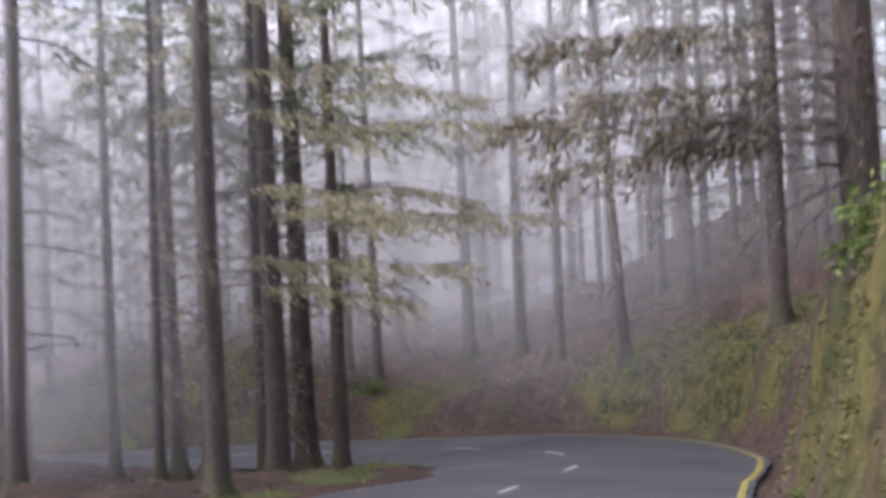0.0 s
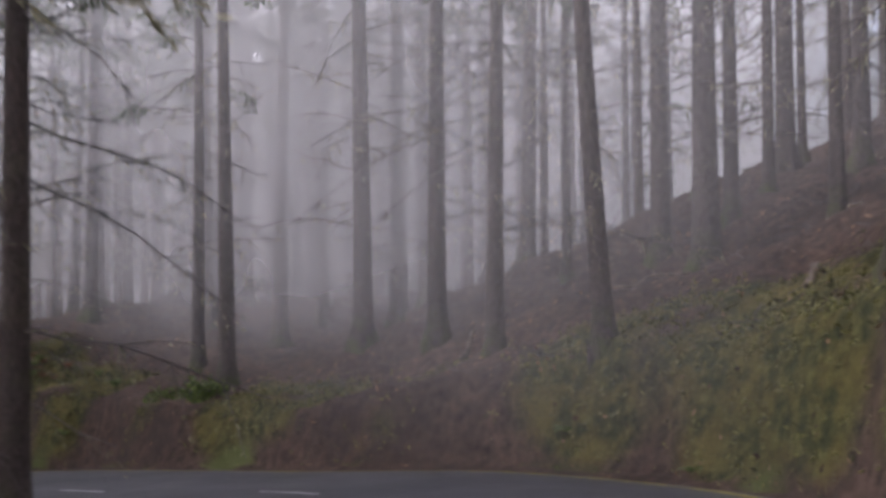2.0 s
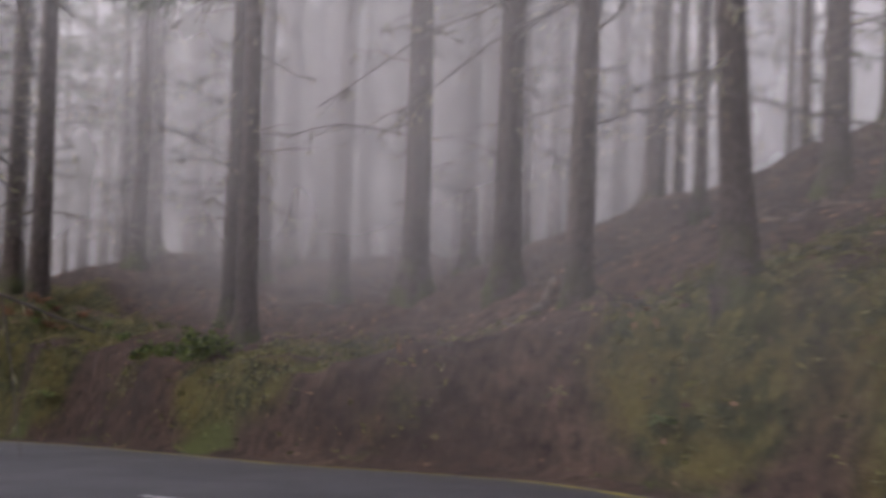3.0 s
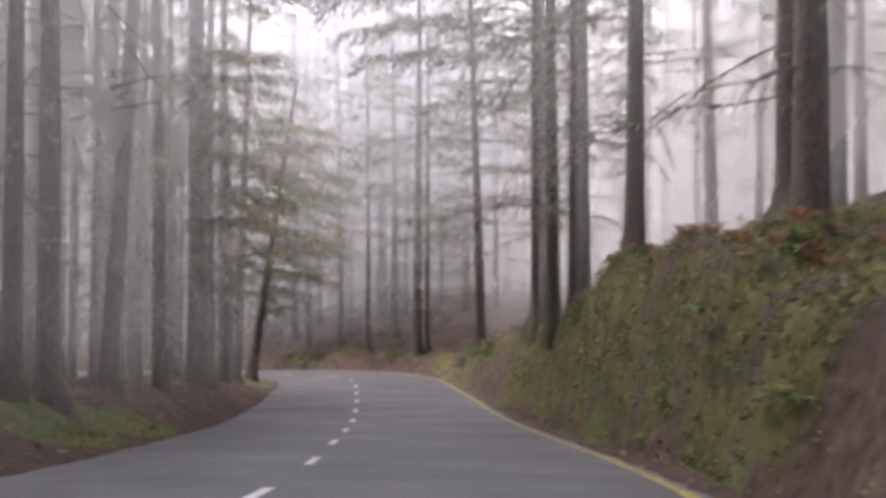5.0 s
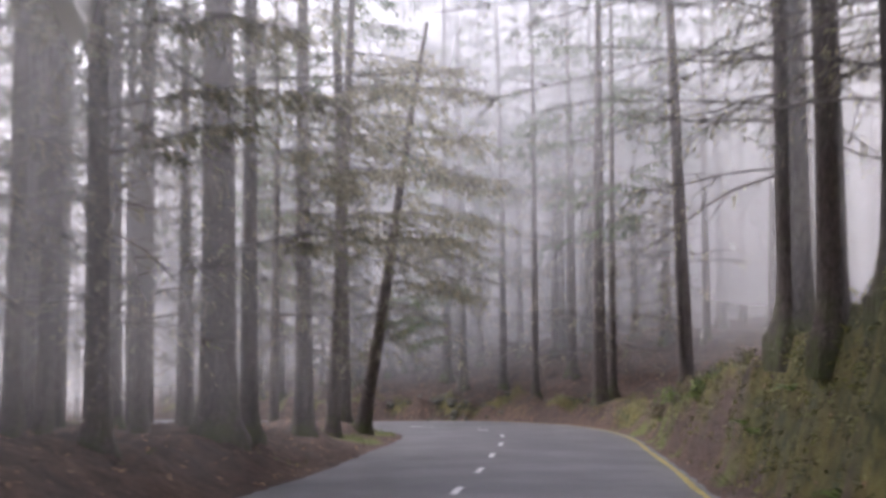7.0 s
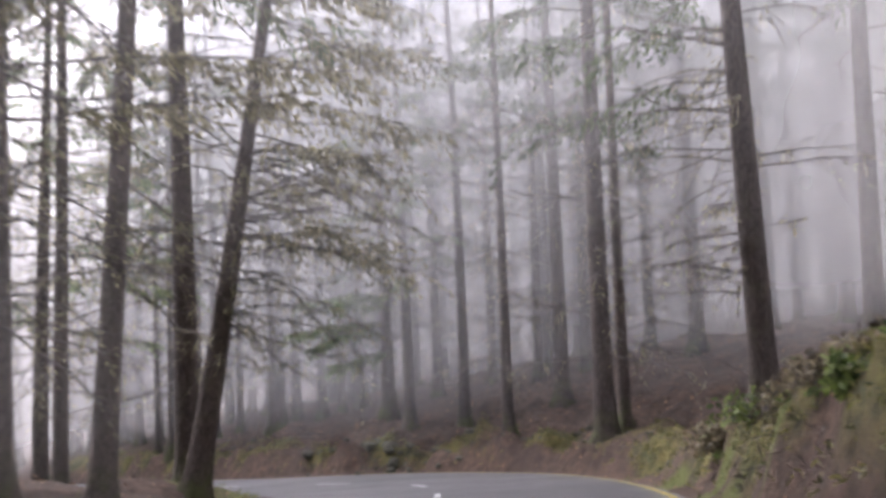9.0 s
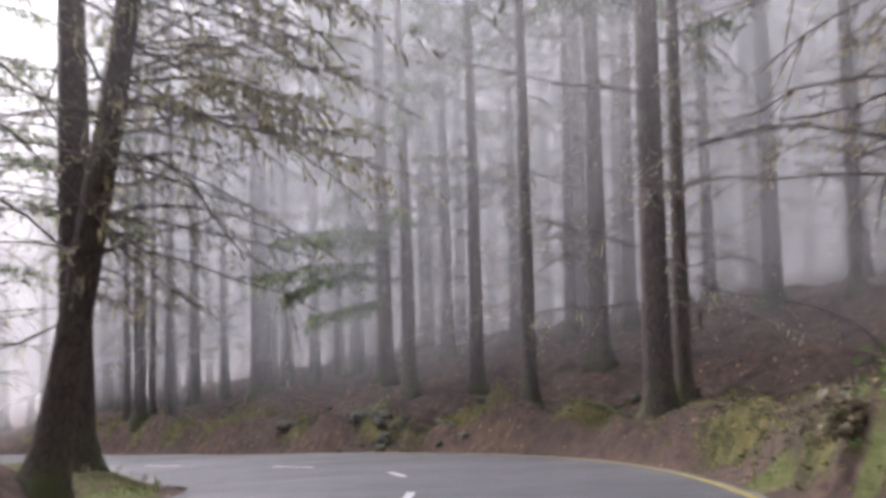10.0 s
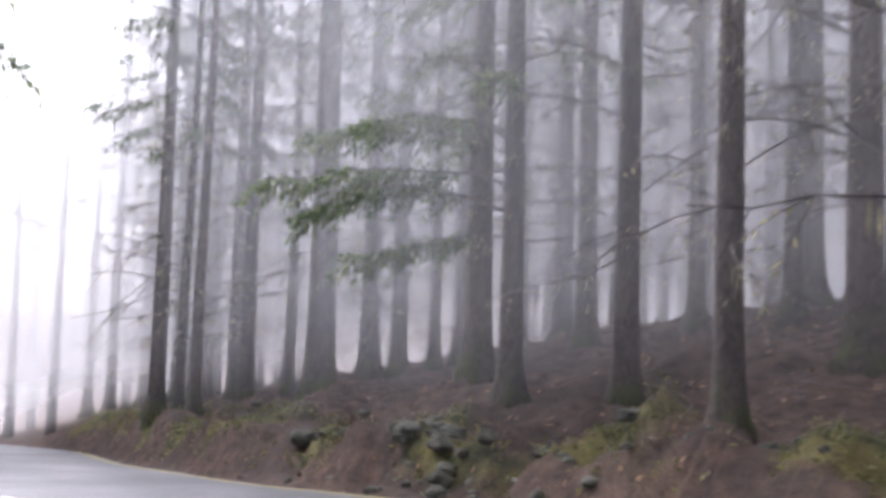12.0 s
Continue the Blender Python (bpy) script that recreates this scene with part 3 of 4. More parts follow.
        if name in ("dead_wood", "lichen", "crown_wood", "crown"):
            ob["kind"] = "stuff"
        if label:
            ob["label"] = label
    return top


CORE = [pine_model(1, live_from=8.0, live=18, dead=38, low=2.2, leaf=0.27, reach=1.25), pine_model(2, live_from=9.5, live=18, dead=42, low=2.0, leaf=0.27, reach=1.35), pine_model(3, live_from=10.5, live=18, dead=34, low=3.0, leaf=0.27, reach=1.2), pine_model(4, live_from=9.0, live=18, dead=44, low=1.8, leaf=0.27, reach=1.35)]
FAR = [pine_model(11, dead=16, low=2.6, live_from=8.0, live=14, fullness=0.62, lichen=0, split=False, leaf=0.38), pine_model(12, dead=18, low=2.5, live_from=9.0, live=14, fullness=0.62, lichen=0, split=False, leaf=0.38)]
# low dense crowns for the added ring that blocks light from the horizon
SKY_BLOCK = pine_model(14, dead=4, low=1.5, live_from=2.5, live=26, fullness=0.42, lichen=0, split=False, leaf=0.9)
STAND = pine_model(13, dead=6, low=3.0, live_from=8.0, live=8, fullness=0.36, lichen=0, split=False, leaf=0.75)
DRY_BOUGHED = pine_model(21, height=19, dead=22, low=2.6, live_from=3.8, live=34, fullness=1.4, wide_side=0.0, needles=DRY)
INNER = pine_model(54, height=18, dead=60, low=2.2, live_from=4.6, live=34, fullness=1.4, wide_side=0.0, lichen=1.4, needles=FRESH)
GREEN_BOUGHED = pine_model(22, height=19, dead=14, low=2.4, live_from=4.2, live=36, fullness=1.5, wide_side=0.0, needles=FRESH, boughs=[
    (3.7, 0.0, 5.0, 0.25, 0.8), (3.2, 0.3, 4.4, 0.2, 0.75), (4.5, -0.25, 4.6, 0.3, 0.8), (2.8, -0.15, 3.4, 0.1, 0.6)])
LEANING = pine_model(31, height=14.0, dead=64, low=2.6, live_from=5.0, live=34, fullness=1.0, wide_side=-0.1, lichen=1.6, needles=DRY, reach=1.3, boughs=[
    (4.9, -0.3, 3.8, 0.2, 0.6), (6.6, -0.4, 3.6, 0.2, 0.6), (7.6, 0.2, 3.8, 0.25, 0.7), (8.6, -0.2, 3.6, 0.3, 0.7), (9.8, 0.1, 3.2, 0.3, 0.7)], bare=[
    (3.4, -0.2, 3.2, 0.1, 0.5), (4.0, -0.6, 3.4, 0.2, 0.4), (4.8, 0.1, 3.6, 0.1, 0.3), (5.4, -0.4, 3.8, 0.25, 0.5), (6.3, -0.1, 3.6, 0.2, 0.5), (3.0, 2.9, 2.6, 0.1, 0.3), (4.4, 3.3, 2.8, 0.2, 0.4)])
LONG_BARE = pine_model(42, dead=40, low=2.4, live_from=6.5, live=28, wide_side=3.4, lichen=1.2, reach=1.2, boughs=[
    (7.4 + 0.62 * k, 3.4 + 0.5 * math.sin(2.3 * k), 4.6 + 0.9 * ((k * 0.618) % 1.0), 0.12 + 0.05 * (k % 3), 0.45 + 0.1 * (k % 2)) for k in range(9)], bare=[
    (4.3, 3.35, 5.2, 0.0, 0.1), (4.9, 3.6, 5.0, 0.12, 0.35), (5.2, 3.15, 4.6, 0.02, 0.2), (5.8, 3.5, 5.4, 0.1, 0.3), (6.6, 3.3, 4.8, 0.2, 0.4), (3.7, 3.8, 3.6, -0.3, 0.1)])
VERGE_BOUGHED = pine_model(43, dead=60, low=2.2, live_from=7.0, live=26, wide_side=0.0, lichen=1.5, needles=DRY, reach=1.3, boughs=[
    (5.0 + 0.7 * k, 0.55 * math.sin(2.1 * k + 0.5), 4.2 + 1.0 * ((k * 0.618) % 1.0), 0.15 + 0.06 * (k % 3), 0.4 + 0.12 * (k % 2)) for k in range(8)])
SIDED = pine_model(41, dead=46, low=2.0, live_from=5.0, live=30, wide_side=math.pi, lichen=1.2)
# boughs over the first bend take the pale colour with sunlight in it
OVER_ROAD = pine_model(51, dead=26, low=2.6, live_from=7.0, live=26, fullness=1.3, needles=LICHEN_SUNLIT, leaf=0.17, boughs=[
    (5.1, -0.81, 6.0, 0.08, 0.25), (4.6, -1.15, 4.6, 0.05, 0.3), (6.0, -0.5, 4.8, 0.15, 0.5), (6.9, -1.0, 5.2, 0.2, 0.5), (8.0, -0.7, 4.6, 0.2, 0.6), (5.6, -1.6, 4.4, 0.1, 0.5)])
LONG_BOUGHED = pine_model(52, dead=26, low=2.6, live_from=7.5, live=22, fullness=1.3, needles=LICHEN_SUNLIT, leaf=0.17, boughs=[
    (3.9, -0.62, 4.4, -0.04, 0.12), (4.4, -0.4, 3.4, 0.0, 0.3), (5.6, -0.75, 4.0, 0.1, 0.4), (7.0, -0.5, 3.6, 0.2, 0.6)], bare=[(3.7, 2.6, 2.4, 0.1, 0.2), (5.0, 2.3, 2.6, 0.1, 0.3)])
DARK_SIDED = pine_model(53, dead=60, low=0.9, live_from=3.6, live=44, fullness=1.3, wide_side=2.5, lichen=0.4, needles=BROWNED, reach=1.3, boughs=[
    (2.0, 2.55, 4.2, 0.02, 0.15), (1.8, 2.35, 3.6, 0.05, 0.2), (2.5, 2.7, 3.4, 0.1, 0.3), (3.4, 2.4, 3.6, 0.1, 0.4)], bare=[
    (1.4 + 0.4 * k, 2.1 + 0.9 * ((k * 0.618) % 1.0), 2.4 + 0.3 * (k % 4), 0.25 - 0.05 * (k % 5), 0.3) for k in range(12)])
used = set()


def plant(model, x, y, thick, turn, tilt=(0.0, 0.0), label="tall straight conifer with a bare dark trunk on needle litter", tall=1.0, sink=0.0):
    """A tree at x, y with that trunk thickness; the first call uses the model itself."""
    z = float(ground(x, y)[0]) - sink
    k = thick / 0.5
    m = pose(x, y, z, tilt[0], tilt[1], math.degrees(turn))
    ob = model if model.name not in used else copy_thing(model, m)
    used.add(model.name)
    ob.matrix_basis = m
    ob.scale = (k, k, tall * (0.55 + 0.45 * k))
    return tagged(ob, label, "tree", "forest conifers")


SPOTS = []
SPOTS += [  # slope over the first bend
    (3.5, 14.0, 0.45), (4.5, 17.7, 0.40), (5.3, 10.4, 0.50), (7.2, 11.7, 0.35), (5.2, 7.3, 0.45), (4.6, 4.6, 0.38),
    (10.6, 5.5, 0.50), (9.4, 3.1, 0.61), (11.9, 4.4, 0.39), (16.1, 6.5, 0.35), (10.6, 0.6, 0.33), (9.7, 7.8, 0.26),
    (14.7, 14.1, 0.31), (11.3, 22.0, 0.28), (7.5, 18.2, 0.48), (3.8, -5.1, 0.55),
]
SPOTS += [  # inside of the first bend
    (-6.5, 2.5, 0.64), (-6.2, 1.2, 0.42), (-7.1, 3.7, 0.43),
]
SPOTS += [  # along the straight, bank side
    (2.5, 31.9, 0.75), (1.9, 25.4, 0.60), (-0.8, 31.2, 0.43), (-2.1, 35.7, 0.56),
]
SPOTS += [  # along the straight, valley side
    (-20.1, 62.6, 0.60), (-14.6, 43.2, 0.76),
]
SPOTS += [  # slope over the last bend
    (-15.2, 72.0, 0.34), (-17.7, 75.9, 0.39), (-23.7, 88.2, 0.52), (-20.3, 81.0, 0.41), (-14.3, 75.1, 0.49),
    (-11.9, 69.2, 0.57), (-28.2, 83.8, 0.74), (-32.8, 87.0, 0.46), (-28.9, 87.2, 0.47),
]
SPOTS += [  # further in
    (-26.7, 85.0, 0.42), (-26.2, 85.9, 0.32), (-21.1, 78.0, 0.48), (-18.6, 82.6, 0.36), (-16.2, 80.0, 0.34), (-32.3, 88.4, 0.34),
    (-31.5, 83.2, 0.32), (-33.0, 84.4, 0.30), (-35.0, 85.8, 0.30), (-12.3, 80.3, 0.38), (-10.4, 77.6, 0.51), (-14.5, 80.1, 0.42),
    (-11.6, 70.4, 0.35), (-25.2, 85.5, 0.39), (-32.7, 83.2, 0.43), (16.3, 9.1, 0.36), (20.9, 8.8, 0.29),
    (-7.7, 5.8, 0.45), (-10.0, 2.8, 0.38), (-12.2, -1.1, 0.25), (-10.3, 6.3, 0.35), (-15.0, 37.4, 0.33),
    (-17.7, 42.2, 0.35), (-20.0, 49.0, 0.38), (-20.8, 52.4, 0.35), (-21.6, 60.0, 0.35), (-11.4, 26.5, 0.47),
    (-11.3, 25.0, 0.37), (5.2, 27.6, 0.50), (6.5, 30.2, 0.53), (-16.2, 81.4, 0.50), (-12.1, 90.4, 0.54), (-14.3, 95.2, 0.55),
    (-5.8, 79.8, 0.52), (-35.5, 98.1, 0.75),
]
SPOTS += [  # up the slope over the first bend
    (21.4, 5.4, 0.44), (12.4, -0.9, 0.62), (13.2, -1.7, 0.40), (16.6, 3.9, 0.50), (18.7, 3.9, 0.52), (15.1, -4.5, 0.45), (9.0, -7.0, 0.42), (6.6, -9.5, 0.46),
]


rng = random.Random(7)


def leaning(model, x, y, thick, turn, lean, label):
    """A tree whose trunk leans by lean (sideways over height, in x and y)."""
    c, s = math.cos(turn), math.sin(turn)
    u, v = lean[0] * c + lean[1] * s, lean[1] * c - lean[0] * s
    return plant(model, x, y, thick, turn, (-math.degrees(math.atan(v)), math.degrees(math.atan(u))), label)


for i, (x, y, thick) in enumerate(SPOTS):
    d = float(road_frame(x, y)[0][0])
    model = SIDED if 0 < d < 6 and 25 < y < 60 else CORE[rng.randrange(4)]
    label = ("tall conifer with mossy dark trunk standing on the roadside bank" if 0 < d < 9 else
             "tall straight conifer with a bare dark trunk on needle litter" if d > 0 else
             "tall conifer with many dead side branches on the roadside verge")
    plant(model, x, y, thick, rng.uniform(-0.5, 0.3) if model is SIDED else rng.uniform(0, 6.28), (rng.uniform(-0.6, 0.6), rng.uniform(-0.6, 0.6)), label)
leaning(LONG_BARE, -3.5, 42.3, 0.60, -0.1, (-0.011, 0.0), "tall dark conifer with long bare boughs reaching over the road")
leaning(CORE[2], -2.9, 38.6, 0.42, 1.0, (-0.01, 0.0), "dark conifer trunk close beside a larger one on the bank")
leaning(SIDED, -7.3, 59.2, 0.48, 0.2, (-0.030, 0.004), "dark conifer with broken side branches on the low bank")
leaning(CORE[1], 3.9, 0.8, 0.38, 1.1, (-0.042, 0.035), "slightly leaning conifer on top of the mossy bank")
leaning(CORE[3], -12.8, 32.2, 0.46, 0.4, (0.063, 0.021), "slightly leaning conifer on the needle-covered verge")
leaning(CORE[0], -17.2, 54.9, 0.44, 2.0, (0.009, 0.101), "leaning conifer with a bare lower trunk at the verge")
leaning(LEANING, -17.9, 59.0, 0.50, 0.0, (0.147, 0.093), "leaning conifer with spreading lichen-hung dead branches at the verge")
plant(OVER_ROAD, -10.3, -2.9, 0.50, 0.0, (0.3, -0.3), "conifer with low olive boughs, coloured pale as if sunlit, reaching over the road")
plant(LONG_BOUGHED, -13.6, -6.8, 0.40, 0.0, (0.3, -0.3), "conifer with long lichen-hung boughs, coloured pale as if sunlit, over the verge")
plant(DARK_SIDED, -9.0, -16.4, 0.55, 0.0, (0.5, -1.0), "dark conifer with many tangled branches on top of the bank")
plant(GREEN_BOUGHED, -19.8, 76.5, 0.40, 3.75, (0, 0.3), "conifer with low drooping green boughs on the slope")
plant(INNER, -28.0, 68.0, 0.50, 0.47, (0, 0.5), "conifer with low drooping green boughs inside the bend")
plant(DRY_BOUGHED, -15.0, 45.3, 0.42, 0.2, (0.5, 0.5), "conifer with low olive boughs reaching over the road")
leaning(VERGE_BOUGHED, -16.6, 51.6, 0.52, 0.15, (0.004, 0.004), "conifer with long dry olive boughs reaching towards the road")
leaning(VERGE_BOUGHED, -13.8, 37.9, 0.43, -0.5, (0.004, -0.004), "slimmer conifer with dry olive boughs reaching towards the road")
SPOTS += [(-16.6, 51.6, 0.5), (-13.8, 37.9, 0.4), (-3.5, 42.3, 0.7), (-7.3, 59.2, 0.5), (3.9, 0.8, 0.4), (-12.8, 32.2, 0.5), (-17.2, 54.9, 0.4), (-17.9, 59.0, 0.5), (-10.3, -2.9, 0.5), (-13.6, -6.8, 0.5), (-9.0, -16.4, 0.5), (-19.8, 76.5, 0.4), (-28.0, 68.0, 0.5), (-15.0, 45.3, 0.4)]

FOGGED = [(-52.5, 105.2, 0.49), (-50.0, 102.9, 0.51), (-44.9, 98.5, 0.57), (-43.1, 97.2, 0.49), (-50.5, 107.3, 0.51), (-48.3, 105.3, 0.51), (-37.1, 92.1, 0.52), (-39.9, 96.6, 0.57), (-47.4, 101.3, 0.50), (-40.2, 94.5, 0.42),
          (-49.3, 106.2, 0.55), (-45.3, 99.0, 0.50), (-54.3, 107.1, 0.55), (-50.1, 100.2, 0.50), (-60.5, 109.6, 0.60), (-56.1, 102.7, 0.55), (-65.4, 110.3, 0.60), (-60.3, 104.0, 0.55), (-69.9, 111.4, 0.60), (-64.9, 104.9, 0.60), (-70.5, 107.5, 0.60), (-63.0, 115.4, 0.60)]     # beyond the last bend
for i, (x, y, thick) in enumerate(FOGGED):
    plant(FAR[i % 2], x, y, thick, i * 1.7, (0.8 * math.sin(i), 0.8 * math.cos(3 * i)), "pale fog-veiled conifer beyond the bend")
SPOTS += FOGGED


# the wood further in, a planted stand
taken = [(x, y) for x, y, _ in SPOTS]
far_stand = []
for side, want in ((1, 440), (-1, 330)):
    done = 0
    for _ in range(12000):
        x, y = rng.uniform(-75, 52), rng.uniform(-34, 135)
        if done >= want:
            break
        d = float(road_frame(x, y)[0][0]) * side
        thin = (0.35 if y < 12 else 0.75 if y < 25 else 0.1 if y < 72 or x > -9 else 0.75) if d > (20 if y < 12 else 18 if y < 72 else 14) else 0.0
        if side < 0:
            thin = 0.5 if y < 12 else 0.6 if y > 64 and not (x < -22 and y < 60 + 0.7 * (-14 - x)) else 0.0
        if rng.random() < thin:
            continue
        if not (10.8 if side > 0 else 8.2) < d < (54 if side > 0 and y > 50 else 42 if side > 0 else 46) or any((x - a) ** 2 + (y - b) ** 2 < (2.3 if d > 15 else 3.0) ** 2 for a, b in taken):
            continue
        taken.append((x, y))
        done += 1
        far_stand.append((d, x, y))
band = 0
while band < 46:        # close rows behind the valley-side verge
    u, off = rng.uniform(at_y(16), at_y(58)), rng.uniform(7.4, 15)
    x, y, _ = on_road(u, -off)
    if all((x - a) ** 2 + (y - b) ** 2 > 1.7 ** 2 for a, b in taken):
        taken.append((x, y))
        band += 1
        plant(FAR[band % 2], x, y, rng.uniform(0.3, 0.5), rng.uniform(0, 6.28), (rng.uniform(-1, 1), rng.uniform(-1, 1)), "slender fog-veiled conifer behind the valley-side verge")
far_stand.sort()
for _, x, y in far_stand[:215]:
    plant(rng.choice(FAR), x, y, rng.uniform(0.34, 0.6), rng.uniform(0, 6.28), (rng.uniform(-1.5, 1.5), rng.uniform(-1.5, 1.5)),
          "slender fog-veiled conifer deeper in the planted forest")

plant(STAND, far_stand[215][1], far_stand[215][2], 0.5, 1.0, (0, 0), "slender fog-veiled conifer deeper in the planted forest")


def joined_stand(spots, model):
    """The trees furthest in, past counting: one sheet of trunks and crowns."""
    mats = [BARK, TWIG, NEEDLES]
    v, f, mi, base = [], [], [], 0
    bits = [(np.array([tuple(p.co) for p in o.data.vertices]), [tuple(p.vertices) for p in o.data.polygons], mats.index(o.data.materials[0])) for o in model.children]
    for _, x, y in spots:
        a, k, tall = rng.uniform(0, 6.28), rng.uniform(0.7, 1.2), rng.uniform(0.75, 1.6)
        c, s, z = math.cos(a) * k, math.sin(a) * k, float(ground(x, y)[0])
        for p, polys, m in bits:
            v += np.stack([x + c * p[:, 0] - s * p[:, 1], y + s * p[:, 0] + c * p[:, 1], z + p[:, 2] * tall], 1).tolist()
            f += [tuple(i + base for i in q) for q in polys]
            mi += [m] * len(polys)
            base += len(p)
    ob = mesh_object("far_forest", v, f, mats[0], False)
    for m in mats[1:]:
        ob.data.materials.append(m)
    ob.data.polygons.foreach_set("material_index", mi)
    return tagged(ob, "distant conifers fading into the fog or added to block sky light", "forest", kind="stuff")


joined_stand(far_stand[216:], STAND)
sky_block_stand = []         # dense outer ring of trees, added to block sky light behind the slope
for _ in range(6000):
    x, y = rng.uniform(-10, 75), rng.uniform(-45, 125)
    d = float(road_frame(x, y)[0][0])
    if 51 < d < 61 and all((x - a) ** 2 + (y - b) ** 2 > 2.8 ** 2 for _, a, b in sky_block_stand):
        sky_block_stand.append((d, x, y))
plant(SKY_BLOCK, sky_block_stand[0][1], sky_block_stand[0][2], 0.5, 1.0, (0, 0), "dense conifer added behind the slope to block sky light")
joined_stand(sky_block_stand[1:], SKY_BLOCK)


# ---- low growth and litter ----
def scatter(name, label, mat, count, seed, accept, grow, category, box=(-36, 22, -32, 92), strip=None):
    """One sheet of many small pieces of growth, where accept(d, y along, x, y) gives a chance."""
    r = np.random.RandomState(seed)
    x, y = r.uniform(box[0], box[1], count), r.uniform(box[2], box[3], count)
    if strip:       # only beside the road, between two distances from its centre
        u = r.uniform(strip[2], strip[3], count)
        x, y, _ = on_road(u, r.uniform(strip[0], strip[1], count))
    d, _, yy = road_frame(x, y)
    keep = accept(d, yy, x, y) > r.uniform(0, 1, count)
    x, y = x[keep], y[keep]
    z = ground(x, y)
    e = 0.12
    sx, sy = (ground(x + e, y) - z) / e, (ground(x, y + e) - z) / e
    rng2 = random.Random(seed)
    v, f = [], []
    for a, b, c, p, q in zip(x, y, z, sx, sy):
        grow(v, f, rng2, Vector((a, b, c)), Vector((-p, -q, 1)).normalized())
    ob = mesh_object(name, [tuple(k) for k in v], f, mat, False)
    return tagged(ob, label, category, kind="stuff")


def tuft(count, length, wide, up=0.5, droop=0.5):
    def grow(v, f, r, p, nrm):
        for _ in range(count):
            way = (nrm * up + any_way(r) * 0.8 + Vector((0, 0, -droop * r.random()))).normalized()
            blade(v, f, p + any_way(r) * 0.05, way, way.cross(any_way(r)).normalized(), length * r.uniform(0.5, 1.3), wide * r.uniform(0.7, 1.3))
    return grow


def frond(v, f, r, p, nrm):
    """A fern: arching stems with paired leaflets."""
    for _ in range(r.randint(3, 6)):
        a = r.uniform(0, 6.28)
        out = Vector((math.cos(a), math.sin(a), 0))
        size = r.uniform(0.25, 0.6)
        q = p.copy()
        for k in range(8):
            u = k / 7
            way = (out * (0.5 + u) + nrm * 0.5 + Vector((0, 0, 0.9 - 1.9 * u))).normalized()
            q = q + way * size / 8
            side = way.cross(Vector((0, 0, 1))).normalized()
            for s in (-1, 1):
                blade(v, f, q, (side * s + way * 0.4).normalized(), way, size * 0.32 * (1.1 - u), 0.022)


def flake(v, f, r, p, nrm):
    a = nrm.orthogonal().normalized()
    way = (a * math.cos(r.uniform(0, 6.28)) + nrm.cross(a) * r.uniform(-1, 1) + nrm * r.uniform(-0.1, 0.35)).normalized()
    blade(v, f, p + nrm * 0.02, way, (way.cross(nrm) + nrm * r.uniform(-0.3, 0.3)).normalized(), r.uniform(0.06, 0.2), r.uniform(0.012, 0.04))


def face_of_bank(d, yy, x, y):
    return np.clip(moss_weight(x, y, d, yy), 0, 1)


scatter("moss_tufts", "olive moss and small grasses matted on the bank", MOSSTUFT, 52000, 5,
        lambda d, yy, x, y: np.clip(face_of_bank(d, yy, x, y) * 1.1, 0, 1), tuft(4, 0.12, 0.016, 0.7, 0.9), "moss", strip=(HALF + 0.3, HALF + 5.2, 40, BEND + 60))
scatter("bank_plants", "green ferns and brambles growing on the bank", FERN, 60000, 6,
        lambda d, yy, x, y: 0.05 * face_of_bank(d, yy, x, y) * (1 - 0.8 * step(42, 48, yy)) * (waves(x, y, 4.0, 41) > 0.25) + 0.25 * ((d > HALF + 0.55) & (d < HALF + 1.0) & (yy < 60) & (waves(x, y, 3.0, 43) > 0.45)), frond, "fern")
scatter("dead_bracken", "rusty brown dead bracken on top of the bank", BRACKEN, 40000, 12,
        lambda d, yy, x, y: 0.7 * ((d > HALF + 1.5) & (d < HALF + 3.4) & (yy > 19.5) & (yy < 31) & (waves(x, y, 3.0, 51) > 0.0)), frond, "bracken")
scatter("bank_brush", "brown dead stems and dry brush heaped on the low bank", TWIG, 30000, 13,
        lambda d, yy, x, y: 0.6 * ((d > HALF + 0.6) & (d < HALF + 3.2) & (yy > 47) & (yy < 60)), tuft(4, 0.3, 0.012, 0.8, 0.5), "brush")
scatter("verge_grass", "bright green grass tufts along the road verge", GRASS, 140000, 7,
        lambda d, yy, x, y: np.clip(grass_weight(x, y, d, yy) * 1.3 - 0.25, 0, 1), tuft(5, 0.13, 0.007, 1.2, 0.0), "grass")
scatter("fallen_leaves", "scattered brown leaves, needles and bark flakes", LITTER, 90000, 8,
        lambda d, yy, x, y: np.where(np.abs(d) > HALF + 0.05, 0.55, 0.012) * (np.abs(d) < 16), flake, "leaf litter")
scatter("fallen_twigs", "thin fallen twigs on the forest floor", TWIG, 9000, 9,
        lambda d, yy, x, y: ((d > HALF + 1.0) & (d < 14)) * 0.5, lambda v, f, r, p, n: tube(v, f, [p + n * 0.03, p + n * 0.05 + any_way(r) * 0.25, p + n * 0.04 + (n.orthogonal() * r.uniform(-1, 1) + n.cross(n.orthogonal()) * r.uniform(-1, 1)) * 0.7], [0.012, 0.01, 0.004], 3, False), "twigs")


